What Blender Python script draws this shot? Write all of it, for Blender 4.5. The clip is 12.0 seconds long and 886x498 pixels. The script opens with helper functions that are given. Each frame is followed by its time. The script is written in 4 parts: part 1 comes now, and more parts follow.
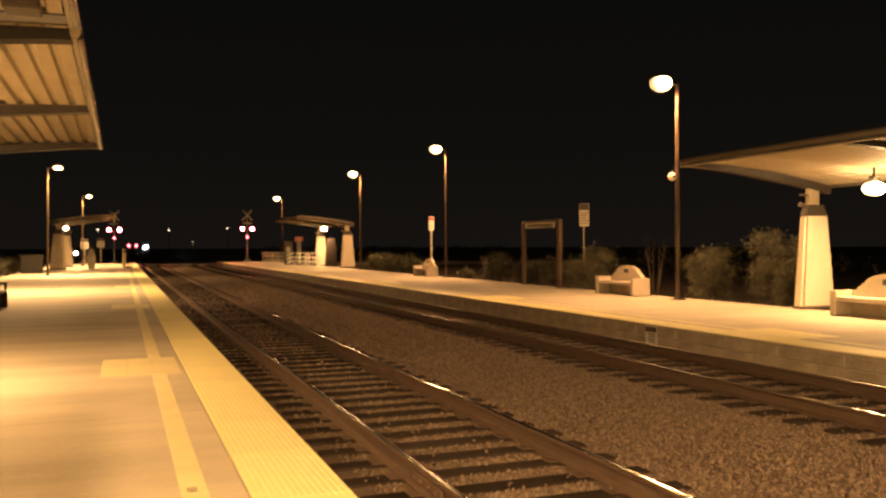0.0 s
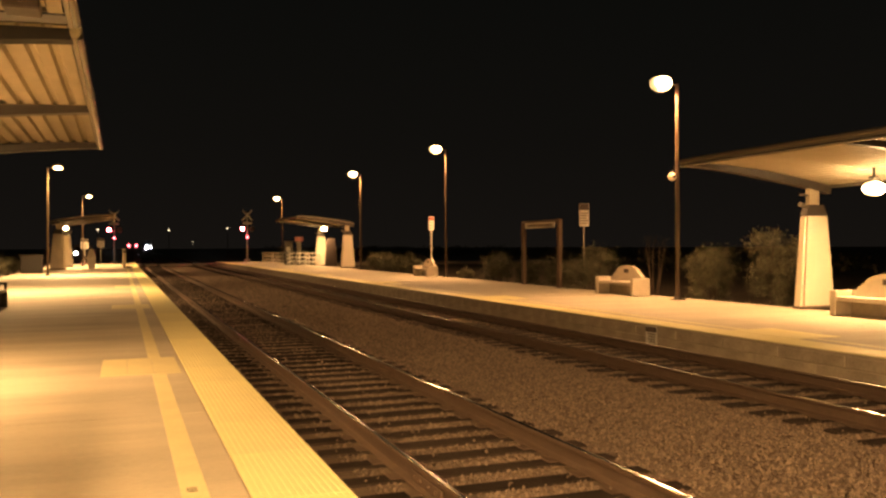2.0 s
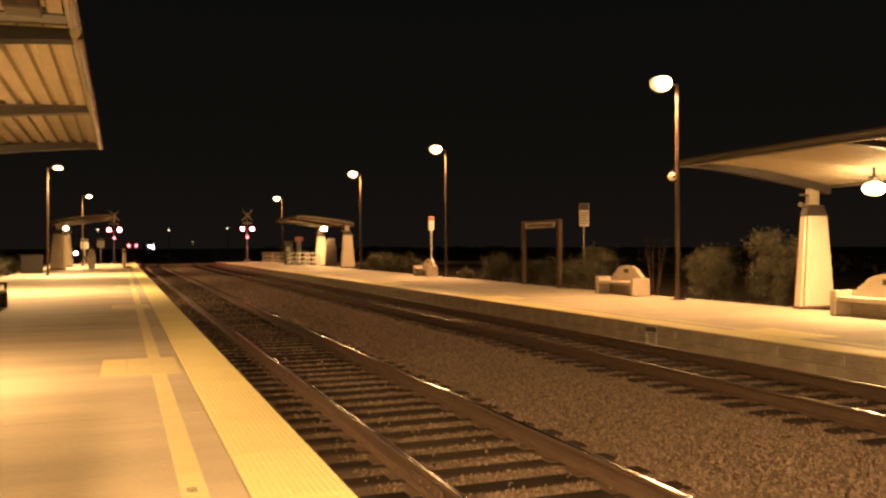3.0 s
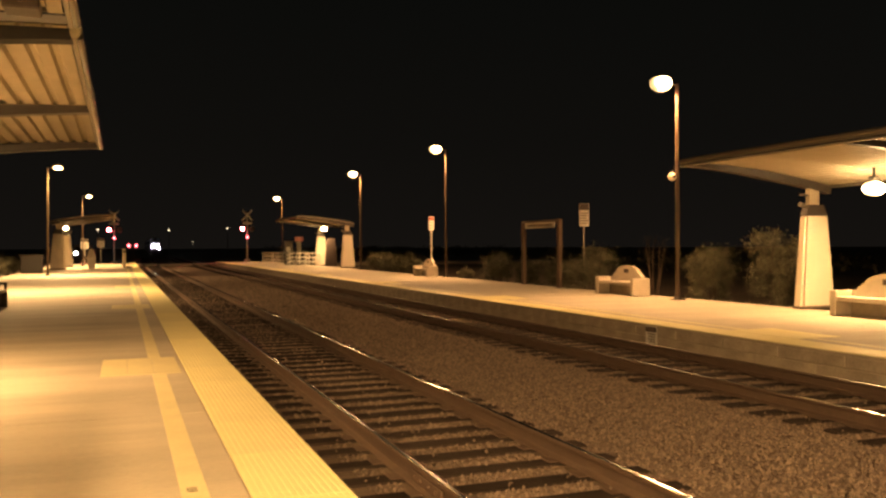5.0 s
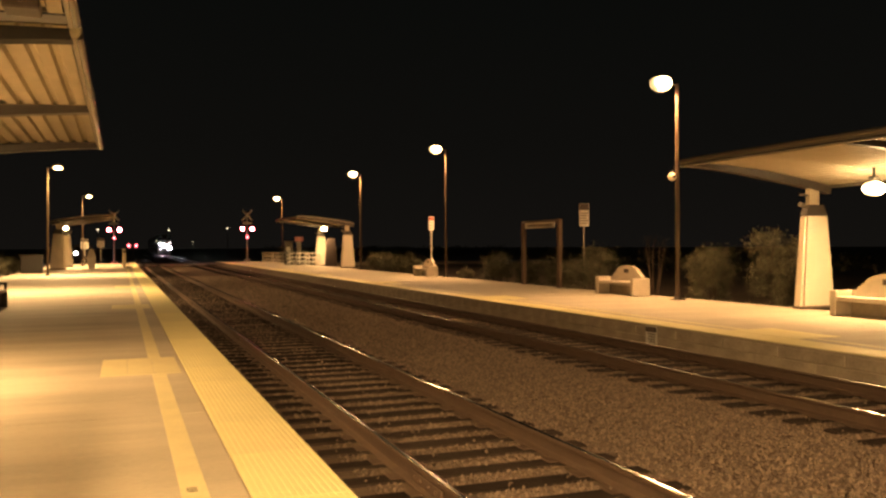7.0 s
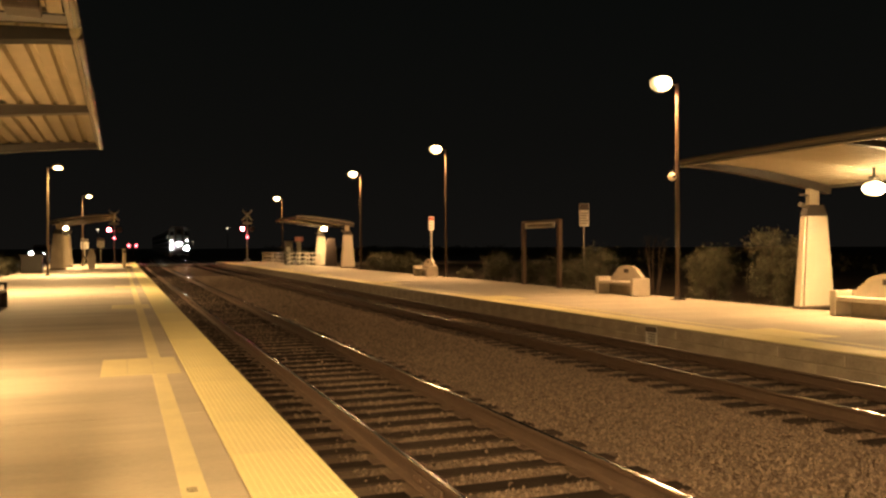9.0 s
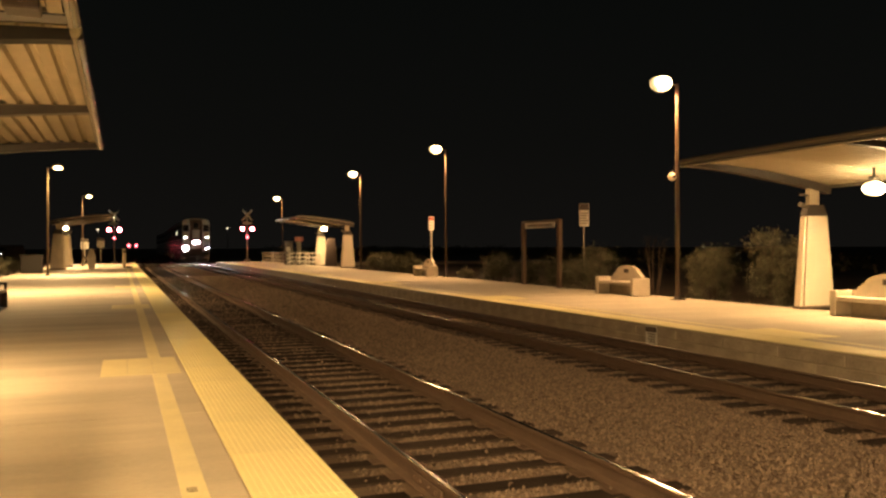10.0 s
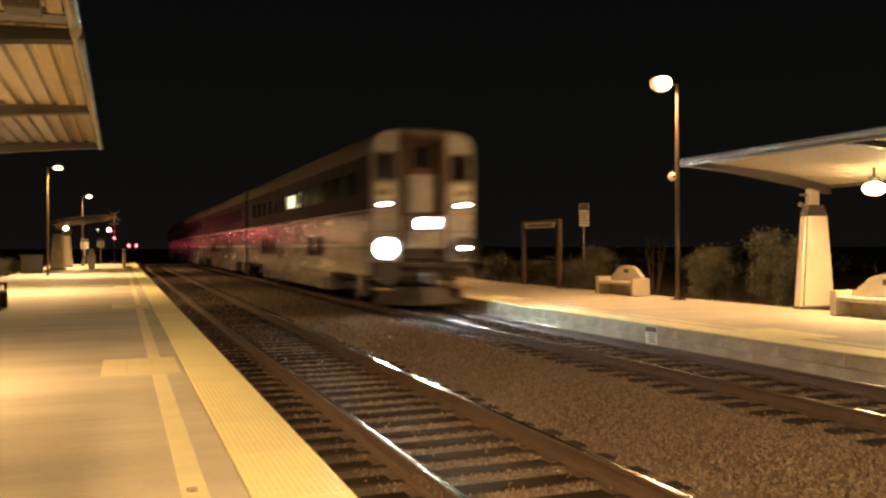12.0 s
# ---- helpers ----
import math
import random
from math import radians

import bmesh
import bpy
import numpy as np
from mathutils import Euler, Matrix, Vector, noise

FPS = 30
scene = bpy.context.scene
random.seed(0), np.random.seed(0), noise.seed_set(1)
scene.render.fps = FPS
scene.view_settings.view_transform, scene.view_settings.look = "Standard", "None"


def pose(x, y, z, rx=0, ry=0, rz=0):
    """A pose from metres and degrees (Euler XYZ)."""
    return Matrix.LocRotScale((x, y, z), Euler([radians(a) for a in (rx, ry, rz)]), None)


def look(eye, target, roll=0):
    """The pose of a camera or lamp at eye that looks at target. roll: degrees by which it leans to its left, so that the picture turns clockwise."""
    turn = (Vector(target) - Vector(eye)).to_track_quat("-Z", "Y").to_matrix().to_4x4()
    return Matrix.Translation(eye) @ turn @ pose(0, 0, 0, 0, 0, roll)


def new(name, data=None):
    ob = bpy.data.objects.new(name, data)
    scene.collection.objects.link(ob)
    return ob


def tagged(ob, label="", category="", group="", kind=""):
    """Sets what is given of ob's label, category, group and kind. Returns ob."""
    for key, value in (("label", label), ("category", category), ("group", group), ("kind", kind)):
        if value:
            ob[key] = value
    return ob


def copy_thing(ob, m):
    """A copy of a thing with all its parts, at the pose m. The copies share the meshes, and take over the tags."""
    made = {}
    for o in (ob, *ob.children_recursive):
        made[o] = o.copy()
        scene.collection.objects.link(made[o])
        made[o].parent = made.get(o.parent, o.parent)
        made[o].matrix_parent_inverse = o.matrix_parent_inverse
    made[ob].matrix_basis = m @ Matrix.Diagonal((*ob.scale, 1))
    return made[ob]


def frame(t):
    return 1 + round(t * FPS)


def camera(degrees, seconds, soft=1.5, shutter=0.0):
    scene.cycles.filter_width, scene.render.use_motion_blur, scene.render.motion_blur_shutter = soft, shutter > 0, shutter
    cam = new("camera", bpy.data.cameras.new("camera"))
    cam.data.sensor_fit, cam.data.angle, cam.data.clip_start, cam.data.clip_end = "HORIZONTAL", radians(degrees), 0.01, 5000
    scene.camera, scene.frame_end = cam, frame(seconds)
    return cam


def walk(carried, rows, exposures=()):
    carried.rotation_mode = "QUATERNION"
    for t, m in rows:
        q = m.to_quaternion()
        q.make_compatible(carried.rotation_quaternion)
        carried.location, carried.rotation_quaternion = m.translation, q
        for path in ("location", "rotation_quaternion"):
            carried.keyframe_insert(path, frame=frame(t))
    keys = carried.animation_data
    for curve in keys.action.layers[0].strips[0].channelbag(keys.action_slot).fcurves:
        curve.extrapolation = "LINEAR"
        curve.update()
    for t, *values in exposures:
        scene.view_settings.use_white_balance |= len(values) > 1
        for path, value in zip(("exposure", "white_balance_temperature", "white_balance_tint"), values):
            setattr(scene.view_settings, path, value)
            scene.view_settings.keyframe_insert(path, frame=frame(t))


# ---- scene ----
cam = camera(55.52, 12.0, soft=2.5, shutter=0.9)
EYE = (0.0, 0.0, 1.553)
YAW, PITCH, ROLL = radians(20.918), radians(-0.138), -0.215
AIM = (math.sin(YAW) * math.cos(PITCH), math.cos(YAW) * math.cos(PITCH), EYE[2] + math.sin(PITCH))
walk(cam, [(0.0, look(EYE, AIM, ROLL)), (12.0, look(EYE, AIM, ROLL))],
     exposures=[(0.0, 0.56, 6500, 10), (5.0, 0.5, 6300, 8), (7.5, 0.42, 6000, 4), (10.0, 0.32, 5750, 1), (12.0, 0.26, 5750, 1)])

# plan: y along the tracks, x across them, platform tops at z = 0
EDGE_L, EDGE_R = 1.364, 9.83          # platform edges
TRACK_L, TRACK_R = 3.04, 8.28         # track centres
RAIL_TOP, TIE_TOP, BALLAST = -0.242, -0.415, -0.438
BACK_L, BACK_R = -6.1, 15.75          # rear edges of the platforms
END = 96.0                            # far end of the platforms, at the road crossing
SODIUM = (1.0, 0.55, 0.215)

# ---------- night sky
world = bpy.data.worlds.new("night")
scene.world = world
world.use_nodes = True
sky_nodes, sky_links = world.node_tree.nodes, world.node_tree.links
sky_co, sky_sep, sky_ramp = sky_nodes.new("ShaderNodeTexCoord"), sky_nodes.new("ShaderNodeSeparateXYZ"), sky_nodes.new("ShaderNodeValToRGB")
sky_links.new(sky_co.outputs["Generated"], sky_sep.inputs[0])
sky_links.new(sky_sep.outputs["Z"], sky_ramp.inputs[0])
# town glow along the horizon, near-black overhead
sky_ramp.color_ramp.elements[0].position, sky_ramp.color_ramp.elements[0].color = 0.0, (1.05, 0.83, 0.66, 1)
sky_ramp.color_ramp.elements[1].position, sky_ramp.color_ramp.elements[1].color = 0.30, (0.5, 0.5, 0.41, 1)
sky_mid = sky_ramp.color_ramp.elements.new(0.12)
sky_mid.color = (0.75, 0.64, 0.51, 1)
sky_links.new(sky_ramp.outputs[0], sky_nodes["Background"].inputs[0])
sky_nodes["Background"].inputs[1].default_value = 0.0048


def bend(y):
    """How far both tracks curve to the side beyond the road crossing."""
    return 0.0 if y < 110 else 2.0 * (1 - math.exp(-((y - 110) / 60) ** 2)) + max(0, y - 250) * 0.0107


# ---------- mesh building
class Build:
    """Collects faces of one mesh."""

    def __init__(self):
        self.v, self.f = [], []

    def add(self, verts, faces):
        n = len(self.v)
        self.v += [tuple(p) for p in verts]
        self.f += [tuple(n + i for i in q) for q in faces]
        return self

    def box(self, x0, x1, y0, y1, z0, z1, b=0.0):
        if b <= 0:
            v = [(x, y, z) for x in (x0, x1) for y in (y0, y1) for z in (z0, z1)]
            return self.add(v, [(0, 1, 3, 2), (4, 6, 7, 5), (0, 4, 5, 1), (2, 3, 7, 6), (0, 2, 6, 4), (1, 5, 7, 3)])
        lo, hi, v, key = (x0, y0, z0), (x1, y1, z1), [], {}
        for c in [(i, j, k) for i in (0, 1) for j in (0, 1) for k in (0, 1)]:
            for ax in range(3):
                p = []
                for a in range(3):
                    e = hi[a] if c[a] else lo[a]
                    p.append(e if a == ax else e + (-b if c[a] else b))
                key[c, ax] = len(v)
                v.append(p)
        f = []
        for ax in range(3):
            a, c = (ax + 1) % 3, (ax + 2) % 3
            for s in (0, 1):
                q = []
                for i, j in ((0, 0), (1, 0), (1, 1), (0, 1)):
                    k = [0, 0, 0]
                    k[ax], k[a], k[c] = s, i, j
                    q.append(key[tuple(k), ax])
                f.append(q if s else q[::-1])
            for i in (0, 1):
                for j in (0, 1):
                    k0, k1 = [0, 0, 0], [0, 0, 0]
                    k0[a] = k1[a] = i
                    k0[c] = k1[c] = j
                    k1[ax] = 1
                    q = [key[tuple(k0), a], key[tuple(k1), a], key[tuple(k1), c], key[tuple(k0), c]]
                    f.append(q[::-1] if i == j else q)
        for i in (0, 1):
            for j in (0, 1):
                for k in (0, 1):
                    q = [key[(i, j, k), ax] for ax in range(3)]
                    f.append(q if (i + j + k) % 2 else q[::-1])
        return self.add(v, f)

    def rod(self, p0, p1, r0, r1=None, n=12, caps=True):
        p0, p1 = Vector(p0), Vector(p1)
        r1 = r0 if r1 is None else r1
        d = (p1 - p0).normalized()
        a = d.orthogonal().normalized()
        c = d.cross(a)
        v = []
        for p, r in ((p0, r0), (p1, r1)):
            v += [p + a * r * math.cos(2 * math.pi * i / n) + c * r * math.sin(2 * math.pi * i / n) for i in range(n)]
        f = [(i, (i + 1) % n, n + (i + 1) % n, n + i) for i in range(n)]
        if caps:
            f += [tuple(range(n))[::-1], tuple(range(n, 2 * n))]
        return self.add(v, f)

    def path(self, pts, r, n=10):
        for p, q in zip(pts, pts[1:]):
            self.rod(p, q, r, n=n)
        return self

    def prism(self, outline, lo, hi, axis="y"):
        """An outline of (a, b) drawn out from lo to hi: axis y takes (x, z), axis x takes (y, z), axis z takes (x, y)."""
        put = {"y": lambda a, b, t: (a, t, b), "x": lambda a, b, t: (t, a, b), "z": lambda a, b, t: (a, b, t)}[axis]
        n = len(outline)
        v = [put(a, b, t) for t in (lo, hi) for a, b in outline]
        f = [(i, (i + 1) % n, n + (i + 1) % n, n + i) for i in range(n)]
        f += [tuple(range(n))[::-1], tuple(range(n, 2 * n))]
        return self.add(v, f)

    def strip(self, top, bottom, lo, hi):
        """A bent plate: two lists of (x, z) of one length, drawn out along y, built of quads."""
        n = len(top)
        v = [(a, t, b) for t in (lo, hi) for a, b in list(top) + list(bottom)]
        m = 2 * n
        f = []
        for i in range(n - 1):
            f += [(i, i + 1, m + i + 1, m + i), (n + i + 1, n + i, m + n + i, m + n + i + 1),
                  (i, n + i, n + i + 1, i + 1), (m + i, m + i + 1, m + n + i + 1, m + n + i)]
        f += [(0, m, m + n, n), (n - 1, 2 * n - 1, m + 2 * n - 1, m + n - 1)]
        return self.add(v, f)

    def ball(self, c, rx, ry, rz, n=14, m=8):
        v = [(c[0], c[1], c[2] + rz)]
        for j in range(1, m):
            t = math.pi * j / m
            v += [(c[0] + rx * math.sin(t) * math.cos(2 * math.pi * i / n), c[1] + ry * math.sin(t) * math.sin(2 * math.pi * i / n), c[2] + rz * math.cos(t)) for i in range(n)]
        v.append((c[0], c[1], c[2] - rz))
        f = [(0, 1 + i, 1 + (i + 1) % n) for i in range(n)]
        for j in range(m - 2):
            a, b = 1 + j * n, 1 + (j + 1) * n
            f += [(a + i, b + i, b + (i + 1) % n, a + (i + 1) % n) for i in range(n)]
        a, e = 1 + (m - 2) * n, len(v) - 1
        f += [(a + (i + 1) % n, a + i, e) for i in range(n)]
        return self.add(v, f)

    def mesh(self, name, material, smooth=True, weld=False):
        me = bpy.data.meshes.new(name)
        me.from_pydata(self.v, [], self.f)
        bm = bmesh.new()
        bm.from_mesh(me)
        if weld:
            bmesh.ops.remove_doubles(bm, verts=bm.verts, dist=1e-5)
        bmesh.ops.recalc_face_normals(bm, faces=bm.faces)
        bm.to_mesh(me)
        bm.free()
        if smooth:
            me.polygons.foreach_set("use_smooth", [True] * len(me.polygons))
            me.set_sharp_from_angle(angle=radians(32))
        me.materials.append(material)
        return me


def part(name, build, material, parent=None, label="", at=None):
    """One mesh object from a Build, under a thing or a part."""
    ob = new(name, build.mesh(name, material) if isinstance(build, Build) else build)
    if parent is not None:
        ob.parent = parent
    if at is not None:
        ob.matrix_basis = at
    return tagged(ob, label)


def thing(name, at, label, category, group="", kind=""):
    ob = new(name)
    ob.empty_display_size = 0.2
    ob.matrix_basis = at
    return tagged(ob, label, category, group, kind)


# ---------- materials
def surface(name, color, rough=0.7, metal=0.0, scale=3.0, spread=0.25, fine=60.0, bump=0.15, tint=None, rand=0.0, spec=0.5, streak=None, bump_d=0.01, vary=0.12):
    """A procedural surface: two scales of noise over the base colour, roughness that follows, and fine relief."""
    m = bpy.data.materials.new(name)
    m.use_nodes = True
    nt = m.node_tree
    n, l = nt.nodes, nt.links
    b = n["Principled BSDF"]
    b.inputs["Metallic"].default_value = metal
    b.inputs["Specular IOR Level"].default_value = spec
    co = n.new("ShaderNodeTexCoord")
    mp = n.new("ShaderNodeMapping")
    l.new(co.outputs["Object"], mp.inputs[0])
    if streak:
        mp.inputs["Scale"].default_value = streak
    big, small = n.new("ShaderNodeTexNoise"), n.new("ShaderNodeTexNoise")
    for t, s, d in ((big, scale, 6), (small, fine, 3)):
        t.inputs["Scale"].default_value = s
        t.inputs["Detail"].default_value = d
        t.inputs["Roughness"].default_value = 0.62
        l.new(mp.outputs[0], t.inputs["Vector"])
    dark = tuple(c * (1 - spread) for c in color)
    lite = tuple(min(1, c * (1 + spread * 0.8)) for c in (tint or color))
    r = n.new("ShaderNodeValToRGB")
    r.color_ramp.elements[0].position, r.color_ramp.elements[1].position = 0.3, 0.72
    r.color_ramp.elements[0].color, r.color_ramp.elements[1].color = (*dark, 1), (*lite, 1)
    mix = n.new("ShaderNodeMath")
    mix.operation = "MULTIPLY_ADD"
    mix.inputs[1].default_value = 0.35
    l.new(small.outputs["Fac"], mix.inputs[0])
    half = n.new("ShaderNodeMath")
    half.operation = "MULTIPLY"
    half.inputs[1].default_value = 0.65
    l.new(big.outputs["Fac"], half.inputs[0])
    l.new(half.outputs[0], mix.inputs[2])
    l.new(mix.outputs[0], r.inputs[0])
    last = r.outputs[0]
    if rand:
        info, hsv, mr = n.new("ShaderNodeObjectInfo"), n.new("ShaderNodeHueSaturation"), n.new("ShaderNodeMapRange")
        mr.inputs[3].default_value, mr.inputs[4].default_value = 1 - rand, 1 + rand
        l.new(info.outputs["Random"], mr.inputs[0])
        l.new(mr.outputs[0], hsv.inputs["Value"])
        l.new(last, hsv.inputs["Color"])
        last = hsv.outputs[0]
    l.new(last, b.inputs["Base Color"])
    rr = n.new("ShaderNodeMapRange")
    rr.inputs[3].default_value, rr.inputs[4].default_value = max(0.03, rough - vary), min(1, rough + vary)
    l.new(big.outputs["Fac"], rr.inputs[0])
    l.new(rr.outputs[0], b.inputs["Roughness"])
    if bump:
        bp = n.new("ShaderNodeBump")
        bp.inputs["Strength"].default_value, bp.inputs["Distance"].default_value = bump, bump_d
        l.new(small.outputs["Fac"], bp.inputs["Height"])
        l.new(bp.outputs[0], b.inputs["Normal"])
    return m


def island_surface(name, color, spread, rough):
    """For loose stones and leaves: each piece of the mesh has its own shade."""
    m = surface(name, color, rough, scale=20, spread=0.3, fine=90, bump=0.2)
    nt = m.node_tree
    n, l = nt.nodes, nt.links
    b = n["Principled BSDF"]
    old = b.inputs["Base Color"].links[0].from_socket
    geo, hsv, mr = n.new("ShaderNodeNewGeometry"), n.new("ShaderNodeHueSaturation"), n.new("ShaderNodeMapRange")
    mr.inputs[3].default_value, mr.inputs[4].default_value = 1 - spread, 1 + spread
    l.new(geo.outputs["Random Per Island"], mr.inputs[0])
    l.new(mr.outputs[0], hsv.inputs["Value"])
    l.new(old, hsv.inputs["Color"])
    l.new(hsv.outputs[0], b.inputs["Base Color"])
    return m


def glow(name, color, strength):
    m = bpy.data.materials.new(name)
    m.use_nodes = True
    b = m.node_tree.nodes["Principled BSDF"]
    b.inputs["Base Color"].default_value = (0.6, 0.6, 0.58, 1)
    b.inputs["Roughness"].default_value = 0.2
    b.inputs["Emission Color"].default_value = (*color, 1)
    b.inputs["Emission Strength"].default_value = strength
    return m


CONCRETE = surface("brushed_concrete", (0.5, 0.455, 0.35), 0.75, scale=0.6, spread=0.34, fine=45, bump=0.2, rand=0.04, streak=(0.35, 2.0, 1), bump_d=0.004)
CONCRETE_WALL = surface("cast_concrete", (0.38, 0.325, 0.25), 0.85, scale=2.4, spread=0.42, fine=30, bump=0.3, rand=0.08)
TACTILE = surface("yellow_tactile", (0.82, 0.755, 0.385), 0.55, scale=1.2, spread=0.14, fine=80, bump=0.1, rand=0.035)
BAND = surface("yellow_band", (0.74, 0.675, 0.385), 0.6, scale=2.0, spread=0.18, fine=60, bump=0.1)
BALLAST_MAT = surface("ballast_bed", (0.176, 0.135, 0.104), 0.95, spec=0.1, scale=1.2, spread=0.35, fine=38, bump=1.0, bump_d=0.03)
STONE = island_surface("ballast_stone", (0.17, 0.131, 0.1), 0.5, 0.88)
TIE = surface("creosoted_wood", (0.04, 0.031, 0.025), 0.9, spec=0.06, scale=4, spread=0.4, fine=50, bump=0.6, rand=0.3, streak=(0.6, 6, 6))
RUST = surface("rusted_rail", (0.115, 0.078, 0.055), 0.75, metal=0.2, scale=6, spread=0.3, fine=70, bump=0.25)
POLISHED = surface("polished_railhead", (0.64, 0.6, 0.55), 0.2, metal=1.0, scale=3, spread=0.15, fine=120, bump=0.004, streak=(8, 0.3, 8), vary=0.03)
STUCCO = surface("cream_stucco", (0.62, 0.56, 0.45), 0.85, scale=2, spread=0.12, fine=70, bump=0.3)
STUCCO_WORN = surface("pale_plaster", (0.52, 0.47, 0.38), 0.85, scale=3, spread=0.2, fine=60, bump=0.3)
STEEL = surface("grey_painted_steel", (0.115, 0.104, 0.088), 0.6, metal=0.1, scale=3, spread=0.15, fine=60, bump=0.05)
DARKSTEEL = surface("dark_painted_steel", (0.05, 0.042, 0.036), 0.5, metal=0.2, scale=3, spread=0.2, fine=60, bump=0.05)
DECK = surface("galvanised_deck", (0.43, 0.37, 0.27), 0.78, metal=0.0, scale=2.5, spread=0.15, fine=50, bump=0.06)
# near-black copy of the painted steel, with shade put into its colour
SHADESTEEL = surface("shaded_dark_steel", (0.018, 0.017, 0.016), 0.55, spec=0.25, metal=0.0, scale=3, spread=0.2, fine=60, bump=0.05)
POLE = surface("bronze_pole", (0.085, 0.062, 0.045), 0.45, metal=0.3, scale=2, spread=0.25, fine=60, bump=0.05)
RAILING = surface("galvanised_rail", (0.6, 0.58, 0.52), 0.45, metal=0.3, scale=6, spread=0.15, fine=60, bump=0.05)
SIGNWHITE = surface("sign_white", (0.72, 0.7, 0.64), 0.5, scale=4, spread=0.12, fine=50, bump=0.03)
SIGNDARK = surface("sign_dark", (0.06, 0.045, 0.04), 0.5, scale=4, spread=0.2, fine=50, bump=0.03)
SIGNRED = surface("sign_red", (0.3, 0.08, 0.06), 0.5, scale=4, spread=0.15, fine=50, bump=0.03)
SIGNBROWN = surface("brown_timber", (0.125, 0.09, 0.065), 0.7, scale=2, spread=0.3, fine=40, bump=0.2, streak=(5, 5, 0.6))
EARTH = surface("dry_earth", (0.12, 0.095, 0.065), 0.95, scale=0.3, spread=0.45, fine=9, bump=0.8, bump_d=0.05)
CROSSING = surface("crossing_panel", (0.3, 0.275, 0.235), 0.8, scale=1.5, spread=0.2, fine=40, bump=0.2)
LEAF = island_surface("dusty_leaf", (0.1, 0.103, 0.061), 0.4, 0.6)
PALE_BARK = surface("pale_bark", (0.2, 0.16, 0.12), 0.9, scale=6, spread=0.35, fine=50, bump=0.4, streak=(4, 4, 0.7))
BARK = surface("grey_bark", (0.09, 0.07, 0.05), 0.9, scale=8, spread=0.35, fine=50, bump=0.5, streak=(4, 4, 0.7))
CAR_SILVER = surface("ribbed_stainless", (0.44, 0.405, 0.395), 0.25, metal=0.5, scale=0.9, spread=0.32, fine=40, bump=0.01, streak=(1, 0.4, 2))
CAR_FRONT = surface("grey_cab_paint", (0.42, 0.405, 0.395), 0.5, scale=2.6, spread=0.34, fine=30, bump=0.06)
CAR_DARK = surface("dark_blue_paint", (0.022, 0.022, 0.027), 0.5, spec=0.1, scale=1.2, spread=0.2, fine=40, bump=0.03)
CAR_STRIPE = surface("pale_stripe", (0.68, 0.65, 0.62), 0.4, scale=2, spread=0.08, fine=40, bump=0.02)
CAR_ROOF = surface("grimy_roof", (0.24, 0.21, 0.19), 0.5, metal=0.3, scale=1.5, spread=0.3, fine=30, bump=0.1)
CAR_GLASS = surface("tinted_glass", (0.012, 0.012, 0.015), 0.16, spec=0.03, scale=2, spread=0.2, fine=20, bump=0.0)
BOGIE = surface("greasy_iron", (0.07, 0.06, 0.052), 0.65, metal=0.3, scale=5, spread=0.4, fine=40, bump=0.3)
DOORBROWN = surface("rusty_bellows", (0.1, 0.06, 0.042), 0.75, scale=3, spread=0.4, fine=30, bump=0.3)
CREAM = surface("cream_enamel", (0.6, 0.53, 0.33), 0.5, scale=3, spread=0.2, fine=40, bump=0.04)
FASCIA = surface("dull_fascia_paint", (0.27, 0.235, 0.185), 0.5, scale=1.2, spread=0.22, fine=50, bump=0.04, streak=(3, 0.6, 3))
GUTTER = surface("satin_gutter_metal", (0.26, 0.245, 0.215), 0.24, metal=0.55, scale=1.5, spread=0.25, fine=50, bump=0.01, streak=(3, 0.5, 3), vary=0.06)
ORANGE = surface("safety_yellow", (0.45, 0.31, 0.1), 0.5, scale=3, spread=0.2, fine=40, bump=0.05)

def hot_glow(name, color, core, rim):
    """A lamp glass: the glow is painted to fade from a hot middle to a dimmer rim."""
    m = glow(name, color, core)
    n, l = m.node_tree.nodes, m.node_tree.links
    co, sep = n.new("ShaderNodeTexCoord"), n.new("ShaderNodeSeparateXYZ")
    l.new(co.outputs["Generated"], sep.inputs[0])

    def calc(op, a, b):
        q = n.new("ShaderNodeMath")
        q.operation = op
        for k, v in enumerate((a, b)):
            if isinstance(v, (int, float)):
                q.inputs[k].default_value = v
            else:
                l.new(v, q.inputs[k])
        return q.outputs[0]

    sq = [calc("POWER", calc("ABSOLUTE", calc("SUBTRACT", sep.outputs[k], 0.5), 0.0), 2.0) for k in (0, 2)]
    fall = calc("MAXIMUM", calc("SUBTRACT", 1.0, calc("MULTIPLY", calc("ADD", sq[0], sq[1]), 4.0)), 0.0)
    l.new(calc("ADD", calc("MULTIPLY", calc("POWER", fall, 2.5), core), rim), n["Principled BSDF"].inputs["Emission Strength"])
    return m


LAMP_GLOW = hot_glow("sodium_lamp_glow", (1.0, 0.6, 0.24), 90, 0.7)
SHELTER_GLOW = hot_glow("shelter_lamp_glow", (1.0, 0.62, 0.27), 330, 3.0)
HEAD_GLOW = hot_glow("headlight_glow", (1.0, 0.95, 0.88), 8500, 2.0)
DITCH_GLOW = hot_glow("ditch_light_glow", (1.0, 0.95, 0.88), 1350, 2.0)
MARK_GLOW = glow("marker_glow", (1.0, 0.93, 0.78), 20)
CABIN_GLOW = glow("lit_window_glow", (1.0, 0.86, 0.5), 1.6)
RED_GLOW = hot_glow("red_signal_glow", (1.0, 0.1, 0.12), 600, 1.6)
